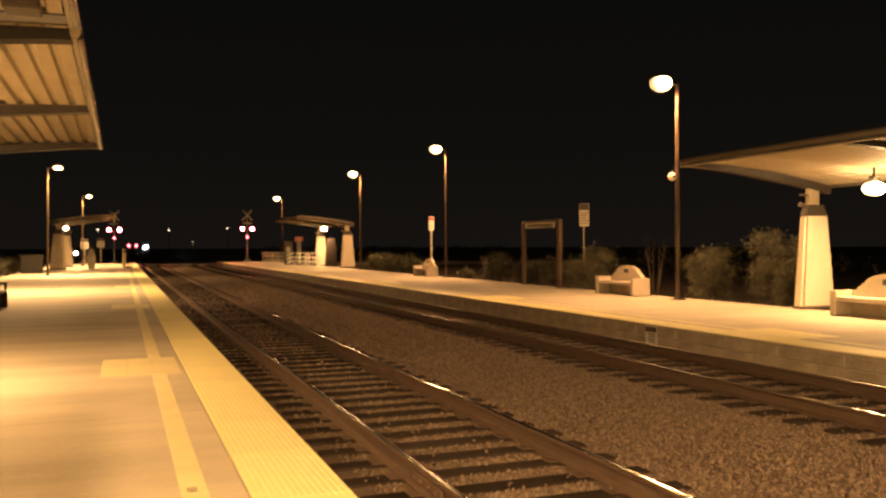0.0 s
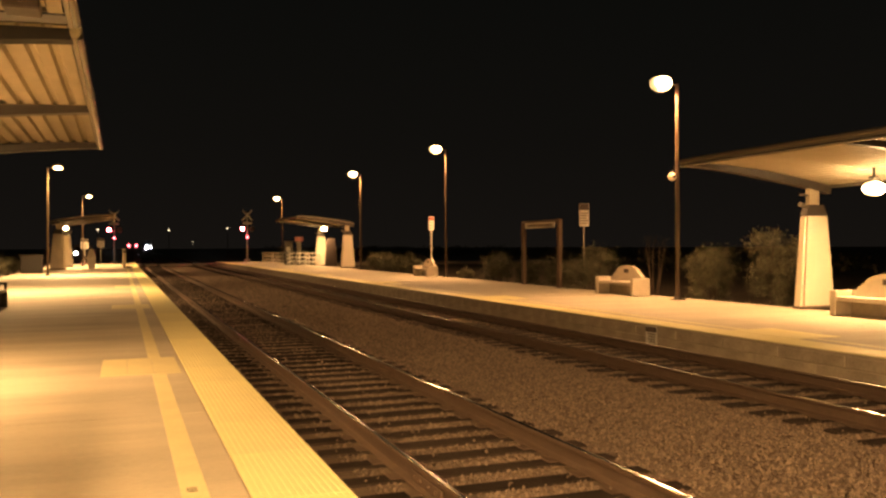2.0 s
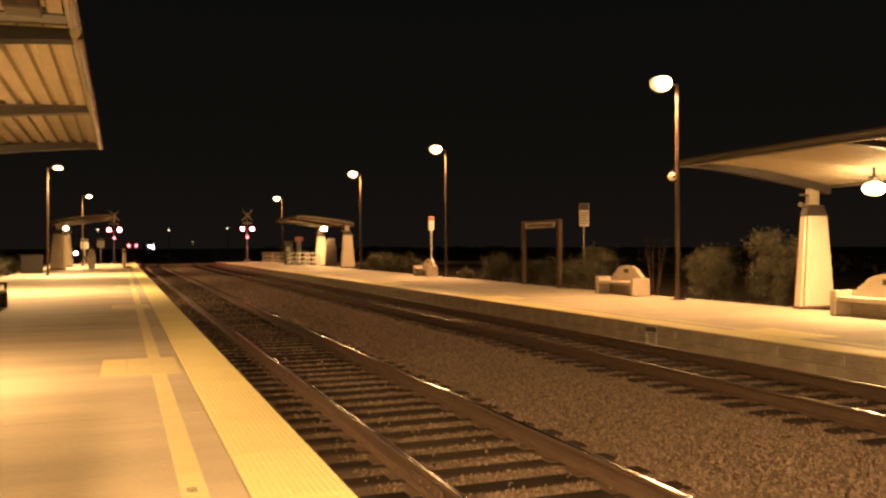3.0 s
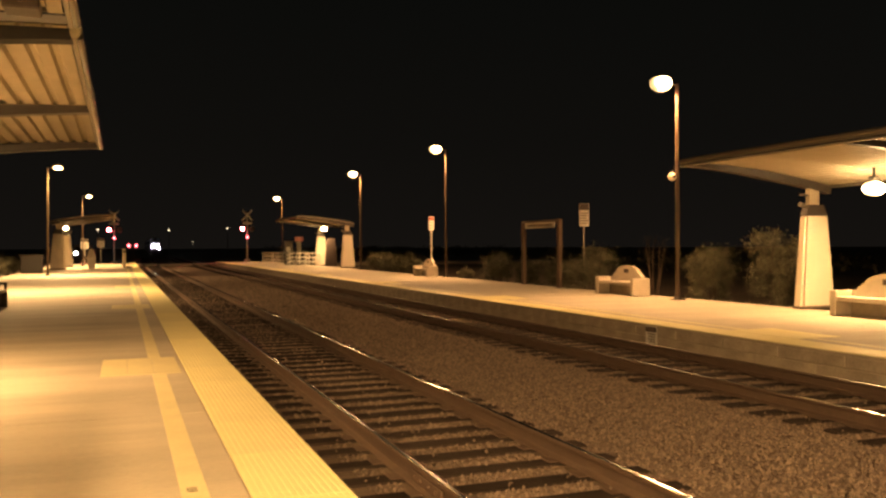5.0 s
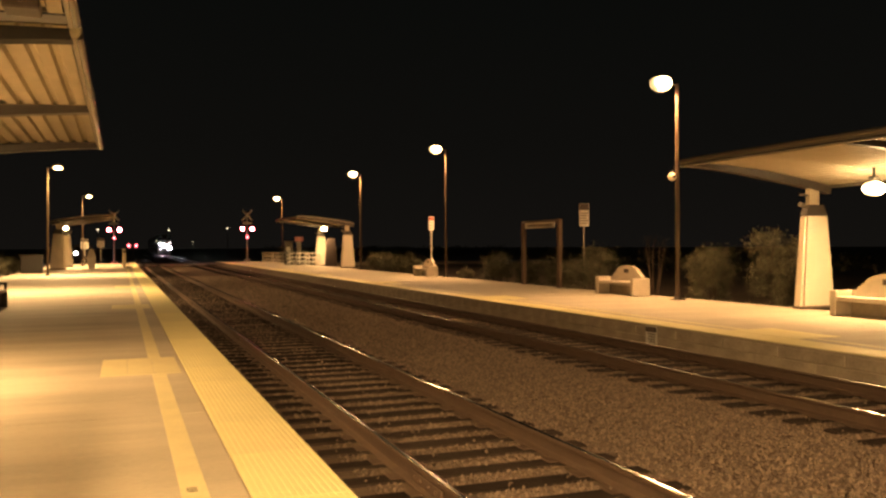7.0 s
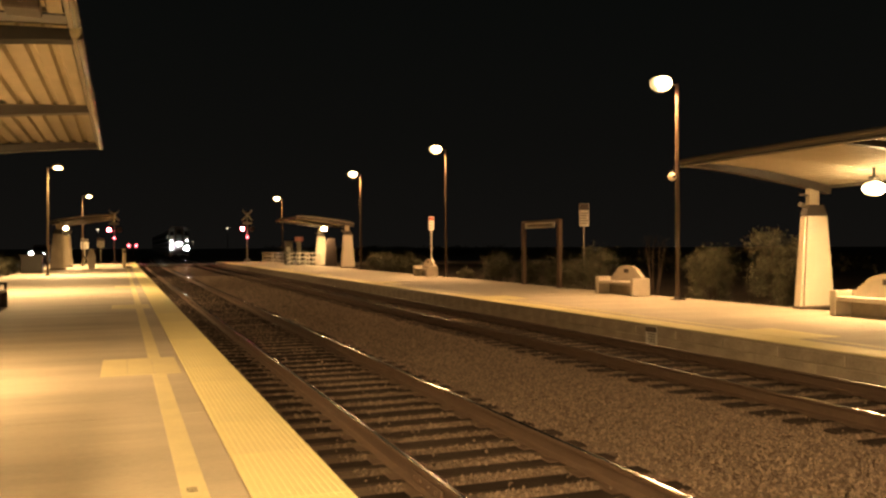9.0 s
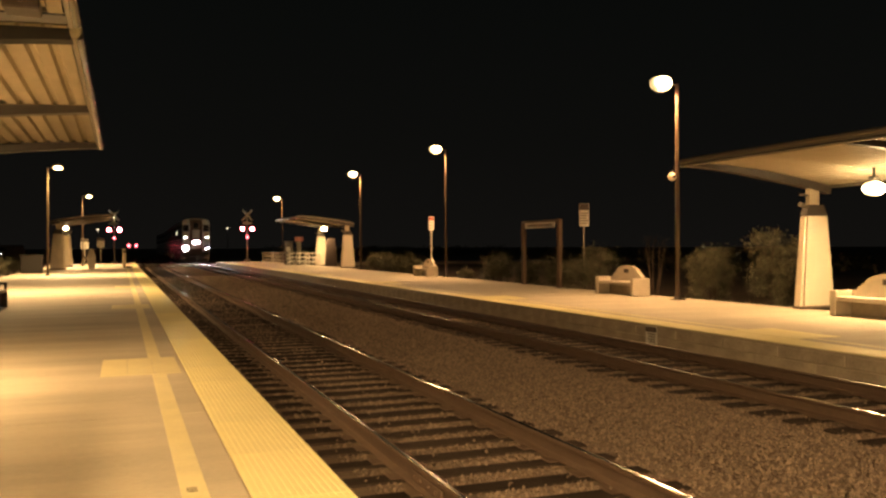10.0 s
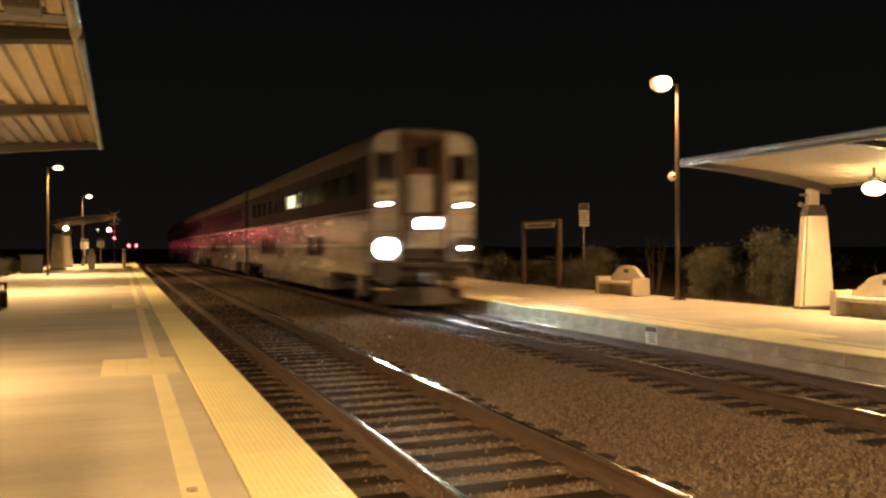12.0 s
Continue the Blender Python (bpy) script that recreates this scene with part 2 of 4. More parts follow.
TAIL_GLOW = glow("tail_lamp_glow", (1.0, 0.1, 0.12), 12)
VAN_GLOW = glow("van_lamp_glow", (1.0, 0.93, 0.8), 25)
FAR_GLOW = glow("distant_lamp_glow", (1.0, 0.72, 0.42), 2.5)


def light(kind, at, power, color=SODIUM, size=0.4, name="lamp_light", spread=180):
    d = bpy.data.lights.new(name, kind)
    d.energy, d.color = power, color
    if kind == "AREA":
        d.shape, d.size, d.spread = "DISK", size, radians(spread)
    else:
        d.shadow_soft_size = size
    ob = new(name, d)
    ob.matrix_basis = at
    return ob
# ---------- ground, platforms, tracks
def structure(name, build, material, label, category):
    return tagged(part(name, build, material), label, category, kind="structure")


g = Build()
g.add([(-900, -300, -0.62), (1200, -300, -0.62), (1200, 2500, -0.62), (-900, 2500, -0.62)], [(0, 1, 2, 3)])
structure("ground", g, EARTH, "dark dry earth running out to the horizon at night", "ground")

bed = Build()
bed.prism([(EDGE_L + 0.02, -0.6), (EDGE_R - 0.02, -0.6), (EDGE_R - 0.02, BALLAST - 0.008), (6.4, BALLAST - 0.005), (5.66, BALLAST + 0.03), (4.9, BALLAST - 0.005), (EDGE_L + 0.02, BALLAST - 0.008)], -40, 110)
ends = [110 + 12.5 * k for k in range(41)]
bed.add([(x + bend(y), y, z) for y in ends for x, z in ((EDGE_L - 0.4, -0.63), (EDGE_L, BALLAST), (EDGE_R, BALLAST), (EDGE_R + 0.4, -0.63))],
        [(4 * k + i, 4 * k + i + 1, 4 * k + i + 5, 4 * k + i + 4) for k in range(40) for i in range(3)])
ballast = structure("ballast_bed", bed, BALLAST_MAT, "grey-brown crushed stone ballast under both tracks", "ballast")

# loose stones over the bed, one joined mesh
rng = np.random.default_rng(5)


def stones(x0, x1, y0, y1, per, smin, smax, z):
    n = int((x1 - x0) * (y1 - y0) * per)
    p = np.stack([rng.uniform(x0, x1, n), rng.uniform(y0, y1, n), np.full(n, z)], -1)
    return p, rng.uniform(smin, smax, n)


pts, siz = [], []
for x0, x1, y0, y1, per, a, b in ((1.9, 10.0, 4, 13, 900, 0.009, 0.019), (EDGE_L + 0.1, 10.0, 13, 26, 420, 0.013, 0.028), (EDGE_L + 0.1, 10.0, 26, 60, 110, 0.02, 0.042)):
    p, s = stones(x0, min(x1, EDGE_R - 0.05), y0, y1, per, a, b, BALLAST - 0.002)
    pts.append(p)
    siz.append(s)
pts, siz = np.concatenate(pts), np.concatenate(siz)
near_l, near_r = np.abs(pts[:, 0] - TRACK_L), np.abs(pts[:, 0] - TRACK_R)
pts[:, 2] += np.where((pts[:, 0] > 4.6) & (pts[:, 0] < 6.8), 0.02 + 0.02 * np.cos((pts[:, 0] - 5.66) * 2), -0.005) + rng.uniform(-0.012, 0.015, len(pts))
keep = (np.abs(near_l - 0.7525) > 0.1) & (np.abs(near_r - 0.7525) > 0.1)
# stones lie between the sleepers, not on them
on_tie = ((near_l < 1.28) | (near_r < 1.28)) & (np.abs((pts[:, 1] / 0.53) % 1 - 0.5) > 0.27)
keep &= ~on_tie | (rng.uniform(0, 1, len(pts)) < 0.022)
pts[on_tie, 2] = TIE_TOP + 0.012
pts, siz = pts[keep], siz[keep]
octa = np.array([(1, 0, 0), (0, 1, 0), (-1, 0, 0), (0, -1, 0), (0, 0, 1), (0, 0, -1)], float)
tri = np.array([(0, 1, 4), (1, 2, 4), (2, 3, 4), (3, 0, 4), (1, 0, 5), (2, 1, 5), (3, 2, 5), (0, 3, 5)])
k = len(pts)
ang = rng.uniform(0, 2 * math.pi, k)
ca, sa = np.cos(ang), np.sin(ang)
loc = octa[None] * (siz[:, None, None] * rng.uniform(0.6, 1.35, (k, 6, 1))) + rng.normal(0, 0.2, (k, 6, 3)) * siz[:, None, None]
rot = loc.copy()
rot[..., 0], rot[..., 1] = loc[..., 0] * ca[:, None] - loc[..., 1] * sa[:, None], loc[..., 0] * sa[:, None] + loc[..., 1] * ca[:, None]
me = bpy.data.meshes.new("loose_stone")
me.from_pydata((rot + pts[:, None]).reshape(-1, 3).tolist(), [], (tri[None] + 6 * np.arange(k)[:, None, None]).reshape(-1, 3).tolist())
me.materials.append(STONE)
tagged(new("loose_stone", me), "angular grey-brown ballast stones between the sleepers", kind="stuff").parent = ballast


def platform(name, x_edge, x_back, sign, label):
    """Cast platform body with a recessed foot and a lip; the paving slabs are added at the end."""
    lo, hi = sorted((x_edge, x_back))
    b = Build()
    b.box(lo, hi, -40, END, -0.62, -0.05)
    body = structure(name, b, CONCRETE_WALL, label, "platform")
    e = Build()
    x0, x1 = sorted((x_edge - sign * 0.018, x_edge + sign * 0.2))
    for i in range(23 if sign < 0 else 8):
        y = -40 + i * 6.0
        e.box(x0, x1, y + 0.006, min(y + 5.994, END), -0.235, -0.052, 0.008)
    part("edge_lip", e, CONCRETE_WALL, body)
    return body


left = platform("platform_left", EDGE_L, BACK_L, -1, "pale concrete station platform with yellow tactile edge")
right = platform("platform_right", EDGE_R, BACK_R, 1, "pale concrete station platform across the tracks, lit yellow")

# rails: foot, web and head, with a polished running surface
FOOT = [(-0.07, 0), (0.07, 0), (0.07, 0.014), (0.012, 0.035), (0.011, 0.125), (0.036, 0.14), (0.036, 0.168), (0.03, 0.172), (-0.03, 0.172), (-0.036, 0.168), (-0.036, 0.14), (-0.011, 0.125), (-0.012, 0.035), (-0.07, 0.014)]
tie_mesh = Build().box(-1.295, 1.295, -0.112, 0.112, -0.16, 0, 0.012).mesh("sleeper", TIE)
plate_mesh = Build().box(-0.17, 0.17, -0.09, 0.09, 0, 0.012, 0.003).mesh("tie_plate", RUST)


def drawn(outline):
    """A rail outline drawn along the line: straight through the station, then round the curve."""
    ys = [-40, 110] + [110 + 10 * k for k in range(1, 50)]
    n, b = len(outline), Build()
    v = [(x + bend(y), y, z) for y in ys for x, z in outline]
    return b.add(v, [(k * n + i, k * n + (i + 1) % n, (k + 1) * n + (i + 1) % n, (k + 1) * n + i) for k in range(len(ys) - 1) for i in range(n)])


def track(cx, name, label):
    base = thing(name, pose(cx, 0, 0), label, "railway track", "tracks", "structure")
    for s in (-1, 1):
        x = s * 0.7525
        r = drawn([(x + a, RAIL_TOP - 0.174 + b) for a, b in FOOT])
        rail = part("rail", r, RUST, base)
        h = drawn([(x - 0.027, RAIL_TOP - 0.006), (x + 0.027, RAIL_TOP - 0.006), (x + 0.022, RAIL_TOP), (x - 0.022, RAIL_TOP)])
        part("running_surface", h, POLISHED, rail, "steel rail head polished bright by wheels")
        j = Build()
        for y in (9.3 + 3 * s, 21.2 + 3 * s, 33.1 + 3 * s):
            for q in (-1, 1):
                j.box(x + q * 0.024 - 0.013, x + q * 0.024 + 0.013, y - 0.35, y + 0.35, RAIL_TOP - 0.14, RAIL_TOP - 0.05, 0.006)
                for d in (-0.25, -0.09, 0.09, 0.25):
                    j.rod((x + q * 0.03, y + d, RAIL_TOP - 0.09), (x + q * 0.06, y + d, RAIL_TOP - 0.09), 0.014, n=6)
        part("joint_bar", j, RUST, rail)
    far = Build()
    for i in range(113, 330):
        y = i * 0.53
        far.box(bend(y) - 1.29, bend(y) + 1.29, y - 0.11, y + 0.11, TIE_TOP - 0.15, TIE_TOP)
    tagged(part("far_sleeper", far, TIE, base), kind="stuff")
    return base


track_l = track(TRACK_L, "track_near", "railway track with rusty rails on dark wooden sleepers")
track_r = track(TRACK_R, "track_far", "second railway track with rusty rails and wooden sleepers")

# road crossing beyond the platforms
c = Build()
for x0, x1 in ((-60, TRACK_L - 0.83), (TRACK_L - 0.67, TRACK_L + 0.67), (TRACK_L + 0.83, TRACK_R - 0.83), (TRACK_R - 0.67, TRACK_R + 0.67), (TRACK_R + 0.83, 70)):
    c.box(x0, x1, END + 1.0, END + 9.5, -0.6, RAIL_TOP - 0.008, 0.02)
structure("road_crossing", c, CROSSING, "pale concrete road crossing panels between the rails", "road")


# ---------- lamps and shelters
def street_lamp(x, y, side, height=6.25, power=1000, color=(1.0, 0.49, 0.185), bowl=0.25, wide=0.34, spread=180):
    """Tapered pole on a base, short arm and an oval luminaire that leans towards the track."""
    o = thing("street_lamp", pose(x, y, 0), "tall bronze platform lamp post with glowing sodium luminaire", "street lamp", "platform lamps")
    part("base_plate", Build().box(-0.17, 0.17, -0.17, 0.17, 0, 0.03, 0.008).rod((0, 0, 0.03), (0, 0, 0.12), 0.12, 0.09, 14), DARKSTEEL, o)
    part("pole", Build().rod((0, 0, 0.1), (0, 0, height + 0.02), 0.068, 0.05, 14), POLE, o)
    part("arm", Build().path([(0, 0, height - 0.06), (side * 0.12, 0, height - 0.02), (side * 0.3, 0, height)], 0.03, 8), POLE, o)
    cx = side * 0.56
    head = part("luminaire", Build().ball((cx, 0, height + 0.15), 0.3, 0.2, 0.1, 16, 8), POLE, o)
    part("lens", Build().ball((cx, 0, height - 0.0), wide, wide * 0.74, bowl, 20, 12), LAMP_GLOW, head, "glowing orange lens")
    light("AREA", pose(x + cx, y, height - 0.24), power, color, 0.3, spread=spread)
    return o


for x, y, h in ((15.1, -20.5, 6.25), (15.1, 0.0, 6.25), (15.02, 20.3, 6.22), (15.53, 40.2, 6.53), (15.62, 57.0, 6.64), (15.5, 87.0, 6.6)):
    street_lamp(x, y, -1, height=h)
for x, y in ((-4.2, -20.5), (-4.15, 33.0), (-3.9, 52.6), (-3.2, 81.0)):
    street_lamp(x, y, 1, height=6.13, power=1150 if y < 50 else 1500, color=SODIUM, bowl=0.12, wide=0.28, spread=150)
street_lamp(-1.0, -5.0, 1, power=6200, color=SODIUM)


def shelter(at, lamp_power, span=9.2, over=0.1, lip=3.56, lamp_x=5.5, lamp_z=2.83, rib_end=DARKSTEEL, lens=1.0):
    """Local space: x away from the platform edge, y along the track; two tapered columns carry a curved cantilever roof."""
    o = thing("platform_shelter", at, "platform shelter with curved metal roof on tapered cream columns", "shelter", "shelters")
    xs = [2.42 + 0.2853 * i for i in range(16)]

    def under(x):
        u = x - 2.42
        return 3.50 - 0.018 * u - 0.021 * u * u

    # corrugated deck
    top, bot = [], []
    x, i = 2.5, 0
    while x < 6.5:
        for dx, dz in ((0, 0), (0.11, 0), (0.135, 0.05), (0.185, 0.05), (0.21, 0)):
            if dx < 0.21:
                bot.append((x + dx, under(x + dx) + dz))
                top.append((x + dx, under(x + dx) + dz + 0.012))
        x += 0.21
    part("roof_deck", Build().strip(top, bot, -span - over, 0.12), DECK, o, "corrugated metal roof deck lit from below")
    skin = [(q, under(q) + 0.07) for q in xs]
    part("roof_skin", Build().strip([(a, b + 0.02) for a, b in skin], skin, -span - over, 0.12), STEEL, o)
    # curved ribs across, front and rear edge tubes
    for y in (-span, -span / 2, 0.0):
        w = 0.1
        part("rib", Build().strip([(q, under(q) - 0.004) for q in xs], [(q, under(q) - 0.1 - 0.1 * min(1, (q - 2.42) / 2.5)) for q in xs], y - w, y + w), rib_end if y == 0.0 else DARKSTEEL, o, "curved steel rib")
    f = Build()
    f.prism([(2.39, 3.432), (2.4, 3.413), (2.416, 3.398), (2.437, 3.392), (2.46, 3.4), (2.475, 3.45), (2.475, lip - 0.04), (2.45, lip), (2.41, lip), (2.385, lip - 0.03), (2.385, 3.53), (2.4, 3.5), (2.385, 3.47), (2.385, 3.454)], -span - over - 0.05, 0.17)
    part("front_fascia", f, FASCIA, o, "grey painted roof edge")
    part("edge_tube", Build().rod((2.4, -span - over - 0.03, 3.425), (2.4, 0.14, 3.425), 0.036, n=18, caps=False), GUTTER, o, "satin metal tube along the roof edge")
    part("rear_fascia", Build().box(6.69, 6.75, -span - over - 0.05, 0.17, under(6.7) - 0.05, under(6.7) + 0.1, 0.015), STEEL, o)
    for y in (0.125, -span - over - 0.045):
        part("end_trim", Build().strip([(q, under(q) + 0.09) for q in xs], [(q, under(q) + 0.015) for q in xs], y, y + 0.04), STEEL, o)
    for y in (0.0, -span):
        col = part("column", Build().add(
            [(5.85, y - 0.1, 0.06), (6.79, y - 0.1, 0.06), (6.79, y + 0.1, 0.06), (5.85, y + 0.1, 0.06),
             (5.91, y - 0.09, 1.2), (6.70, y - 0.09, 1.2), (6.70, y + 0.09, 1.2), (5.91, y + 0.09, 1.2),
             (5.97, y - 0.1, 2.28), (6.57, y - 0.1, 2.28), (6.57, y + 0.1, 2.28), (5.97, y + 0.1, 2.28)],
            [(0, 3, 2, 1), (0, 1, 5, 4), (1, 2, 6, 5), (2, 3, 7, 6), (3, 0, 4, 7), (4, 5, 9, 8), (5, 6, 10, 9), (6, 7, 11, 10), (7, 4, 8, 11), (8, 9, 10, 11)]), STUCCO, o, "tapered cream stucco column")
        part("side_panel", Build().add(
            [(5.71, y - 0.1, 0.06), (5.79, y - 0.1, 0.06), (5.79, y + 0.1, 0.06), (5.71, y + 0.1, 0.06),
             (5.89, y - 0.07, 2.26), (5.94, y - 0.07, 2.26), (5.94, y + 0.07, 2.26), (5.89, y + 0.07, 2.26)],
            [(0, 3, 2, 1), (0, 1, 5, 4), (1, 2, 6, 5), (2, 3, 7, 6), (3, 0, 4, 7), (4, 5, 6, 7)]), STUCCO, col)
        part("plinth", Build().box(5.68, 6.82, y - 0.13, y + 0.13, 0, 0.07, 0.012), SIGNBROWN, col, "dark worn plinth")
        part("capital", Build().add(
            [(5.91, y - 0.1, 2.285), (6.58, y - 0.1, 2.285), (6.58, y + 0.1, 2.285), (5.91, y + 0.1, 2.285),
             (6.0, y - 0.1, 2.56), (6.46, y - 0.1, 2.56), (6.46, y + 0.1, 2.56), (6.0, y + 0.1, 2.56)],
            [(0, 3, 2, 1), (0, 1, 5, 4), (1, 2, 6, 5), (2, 3, 7, 6), (3, 0, 4, 7), (4, 5, 6, 7)]), DARKSTEEL, col, "dark steel capital")
        part("neck", Build().box(6.04, 6.36, y - 0.07, y + 0.07, 2.55, under(6.0) - 0.15, 0.01), DECK, col, "pale steel neck under the roof")
        part("spotlight", Build().rod((5.74, y - 0.06, 2.57), (5.98, y - 0.06, 2.5), 0.06, 0.04, n=10), STEEL, col)
        part("bolt", Build().rod((5.76, y - 0.05, 2.8), (6.0, y - 0.05, 2.8), 0.028, n=8), STEEL, col)
    for y in (-2.45,):
        l = part("lamp_housing", Build().box(lamp_x - 0.09, lamp_x + 0.09, y - 0.08, y + 0.08, 2.98, 3.06, 0.02).rod((lamp_x, y, 3.06), (lamp_x, y, under(lamp_x) + 0.01), 0.03, n=8), STEEL, o)
        part("lamp_lens", Build().ball((lamp_x, y, lamp_z), 0.27 * lens, 0.2 * lens, 0.16 * lens, 18, 10), SHELTER_GLOW, l, "glowing warm lens")
        light("AREA", Matrix.Translation(o.matrix_basis @ Vector((lamp_x, y, lamp_z - 0.2))), lamp_power, (1.0, 0.54, 0.21), 0.4)
    return o


shelter(pose(EDGE_R - 0.04, 16.2, 0), 265, lamp_z=2.79)
shelter(pose(EDGE_R - 0.04, 71.4, 0) @ Matrix.Diagonal((1, 1, 1.09, 1)), 380, lamp_x=5.95)
# this end rib gets the near-black copy: its shade is in the colour
shelter(pose(2.06, 8.22, 0.0, 0, 0, 180), 440, 8.6, rib_end=SHADESTEEL)
near_shelter = shelter(pose(2.06, -1.6, 0.0, 0, 0, 180), 600, 8.2, 1.05)
part("junction_box", Build().box(2.64, 2.9, -9.0, -8.72, 3.385, 3.482, 0.012).rod((2.77, -8.72, 3.44), (2.77, -7.2, 3.44), 0.018, n=8), SIGNDARK, near_shelter, "brown junction box under the roof")
shelter(pose(1.9, 68.0, 0, 0, 0, 180) @ Matrix.Diagonal((1, 1, 1.15, 1)), 600, lamp_x=5.85, lamp_z=2.68, lens=0.72)


# ---------- benches, signs, frames on the platforms
def bench(at):
    """Local: y along the bench, x = 0 at the seat front, x grows towards the back."""
    o = thing("platform_bench", at, "cream masonry bench with arched back and open front", "bench", "benches")
    part("seat", Build().box(0.0, 0.5, -0.93, 0.93, 0.33, 0.43, 0.015), STUCCO_WORN, o)
    for s in (-1, 1):
        part("end_block", Build().box(-0.02, 0.6, s * 1.02 - 0.09, s * 1.02 + 0.09, 0, 0.56, 0.02), STUCCO_WORN, o)
    out = [(-0.93, 0.44), (-0.93, 0.56), (-0.8, 0.58), (-0.78, 0.65), (-0.7, 0.66), (-0.68, 0.72)]
    out += [(0.6 * -math.cos(a), 0.72 + 0.22 * math.sin(a)) for a in [math.pi * i / 14 for i in range(15)]]
    out += [(0.68, 0.72), (0.7, 0.66), (0.78, 0.65), (0.8, 0.58), (0.93, 0.56), (0.93, 0.44)]
    back = part("back", Build().prism(out, 0.46, 0.6, "x"), STUCCO_WORN, o)
    part("emblem", Build().box(0.448, 0.462, -0.13, 0.13, 0.7, 0.83, 0.004), SIGNDARK, back, "small dark square plaque")
    part("rear_support", Build().box(0.42, 0.58, -0.93, 0.93, 0.0, 0.33, 0.01), CONCRETE_WALL, o)
    return o


for y in (23.2, 13.3, 41.9):
    bench(pose(14.72, y, 0))


def post_sign(at, post, w, h, top, label, head=SIGNDARK):
    o = thing("post_sign", at, label, "sign", "post signs")
    part("post", Build().rod((0, 0, -0.6), (0, 0, top - 0.05), post, n=10), RAILING, o)
    p = part("panel", Build().box(-w / 2, w / 2, -0.045, -0.03, top - h, top, 0.004), SIGNWHITE, o)
    part("header", Build().box(-w / 2 + 0.01, w / 2 - 0.01, -0.05, -0.044, top - h * 0.3, top - 0.02), head, p, "dark heading bar")
    t = Build()
    for i in range(5):
        z = top - h * (0.42 + 0.115 * i)
        t.box(-w * 0.4, w * (0.4 - 0.07 * (i % 3)), -0.049, -0.044, z - h * 0.022, z + h * 0.022)
    part("text_bars", t, SIGNBROWN, p, "rows of dark unreadable lettering")
    return o


post_sign(pose(16.8, 28.6, 0, 0, 0, -20), 0.025, 0.38, 0.88, 3.22, "white notice sign with dark heading on thin post")
post_sign(pose(15.65, 42.7, 0, 0, 0, -15), 0.045, 0.28, 0.74, 3.2, "white notice sign on a stout post behind a bench", SIGNRED)

o = thing("station_name_frame", pose(15.5, 29.6, 0), "brown timber frame with pale name board hung between posts", "sign frame")
for y in (-1.4, 1.62):
    part("post", Build().box(-0.07, 0.07, y - 0.1, y + 0.1, -0.1, 2.6, 0.015), SIGNBROWN, o)
part("lintel", Build().box(-0.06, 0.06, -1.3, 1.52, 2.42, 2.59, 0.01), SIGNBROWN, o)
b = part("name_board", Build().box(-0.087, -0.061, -1.15, 1.35, 2.28, 2.5, 0.005), SIGNWHITE, o, "pale board with faint lettering")
t = Build()
for i in range(12):
    t.box(-0.094, -0.086, -0.95 + i * 0.175, -0.83 + i * 0.175, 2.34, 2.44)
part("text_bars", t, SIGNBROWN, b)

# notice on the platform wall
o = thing("warning_sign", pose(EDGE_R - 0.022, 14.1, 0), "small white warning plate with dark heading on platform wall", "sign")
p = part("plate", Build().box(-0.012, 0.0, -0.19, 0.19, -0.4, -0.03, 0.003), SIGNWHITE, o)
part("header", Build().box(-0.017, -0.011, -0.18, 0.18, -0.15, -0.045), SIGNDARK, p)
part("header_field", Build().box(-0.02, -0.016, -0.12, 0.12, -0.125, -0.07), SIGNBROWN, p)
t = Build()
for i in range(4):
    t.box(-0.016, -0.011, -0.14, 0.12 - 0.04 * (i % 2), -0.2 - 0.05 * i, -0.175 - 0.05 * i)
part("text_bars", t, SIGNBROWN, p)

# camera dome on the lamp post
o = thing("security_camera", pose(15.06, 20.3, 3.55), "small round camera bracketed to a lamp post", "camera")
part("bracket", Build().rod((-0.06, -0.02, 0.0), (-0.22, -0.05, 0.02), 0.022, n=8), DARKSTEEL, o)
part("dome", Build().ball((-0.27, -0.06, 0.0), 0.12, 0.12, 0.12, 14, 10), SIGNWHITE, o)
part("port", Build().rod((-0.29, -0.17, 0.0), (-0.295, -0.2, 0.0), 0.05, n=12), SIGNDARK, o)

# left platform furniture
o = thing("metal_bench", pose(-3.25, 24.3, 0), "dark metal bench with grey armrest at the platform side", "bench")
part("seat", Build().box(-0.4, 0.4, -0.8, 0.8, 0.4, 0.47, 0.015), DARKSTEEL, o)
part("backrest", Build().box(-0.46, -0.38, -0.8, 0.8, 0.5, 0.92, 0.015), DARKSTEEL, o)
for y in (-0.72, 0.72):
    part("leg", Build().box(-0.42, 0.42, y - 0.05, y + 0.05, 0, 0.4, 0.01), DARKSTEEL, o)
    part("armrest", Build().box(-0.4, 0.42, y - 0.05, y + 0.05, 0.6, 0.66, 0.012).box(0.34, 0.4, y - 0.04, y + 0.04, 0.46, 0.6), STEEL, o, "grey metal armrest")

# the cabinet's unlit faces are painted in as a near-black colour
o = thing("utility_cabinet", pose(-5.0, 57.5, 0), "metal utility cabinet beside a lamp post, its unlit darkness put into the colour", "cabinet")
part("body", Build().box(-0.75, 0.45, -0.4, 0.4, 0.05, 1.1, 0.02), SHADESTEEL, o)
part("lid", Build().box(-0.78, 0.48, -0.43, 0.43, 1.1, 1.16, 0.015), SHADESTEEL, o)
part("plinth", Build().box(-0.7, 0.4, -0.36, 0.36, 0, 0.06), CONCRETE_WALL, o)

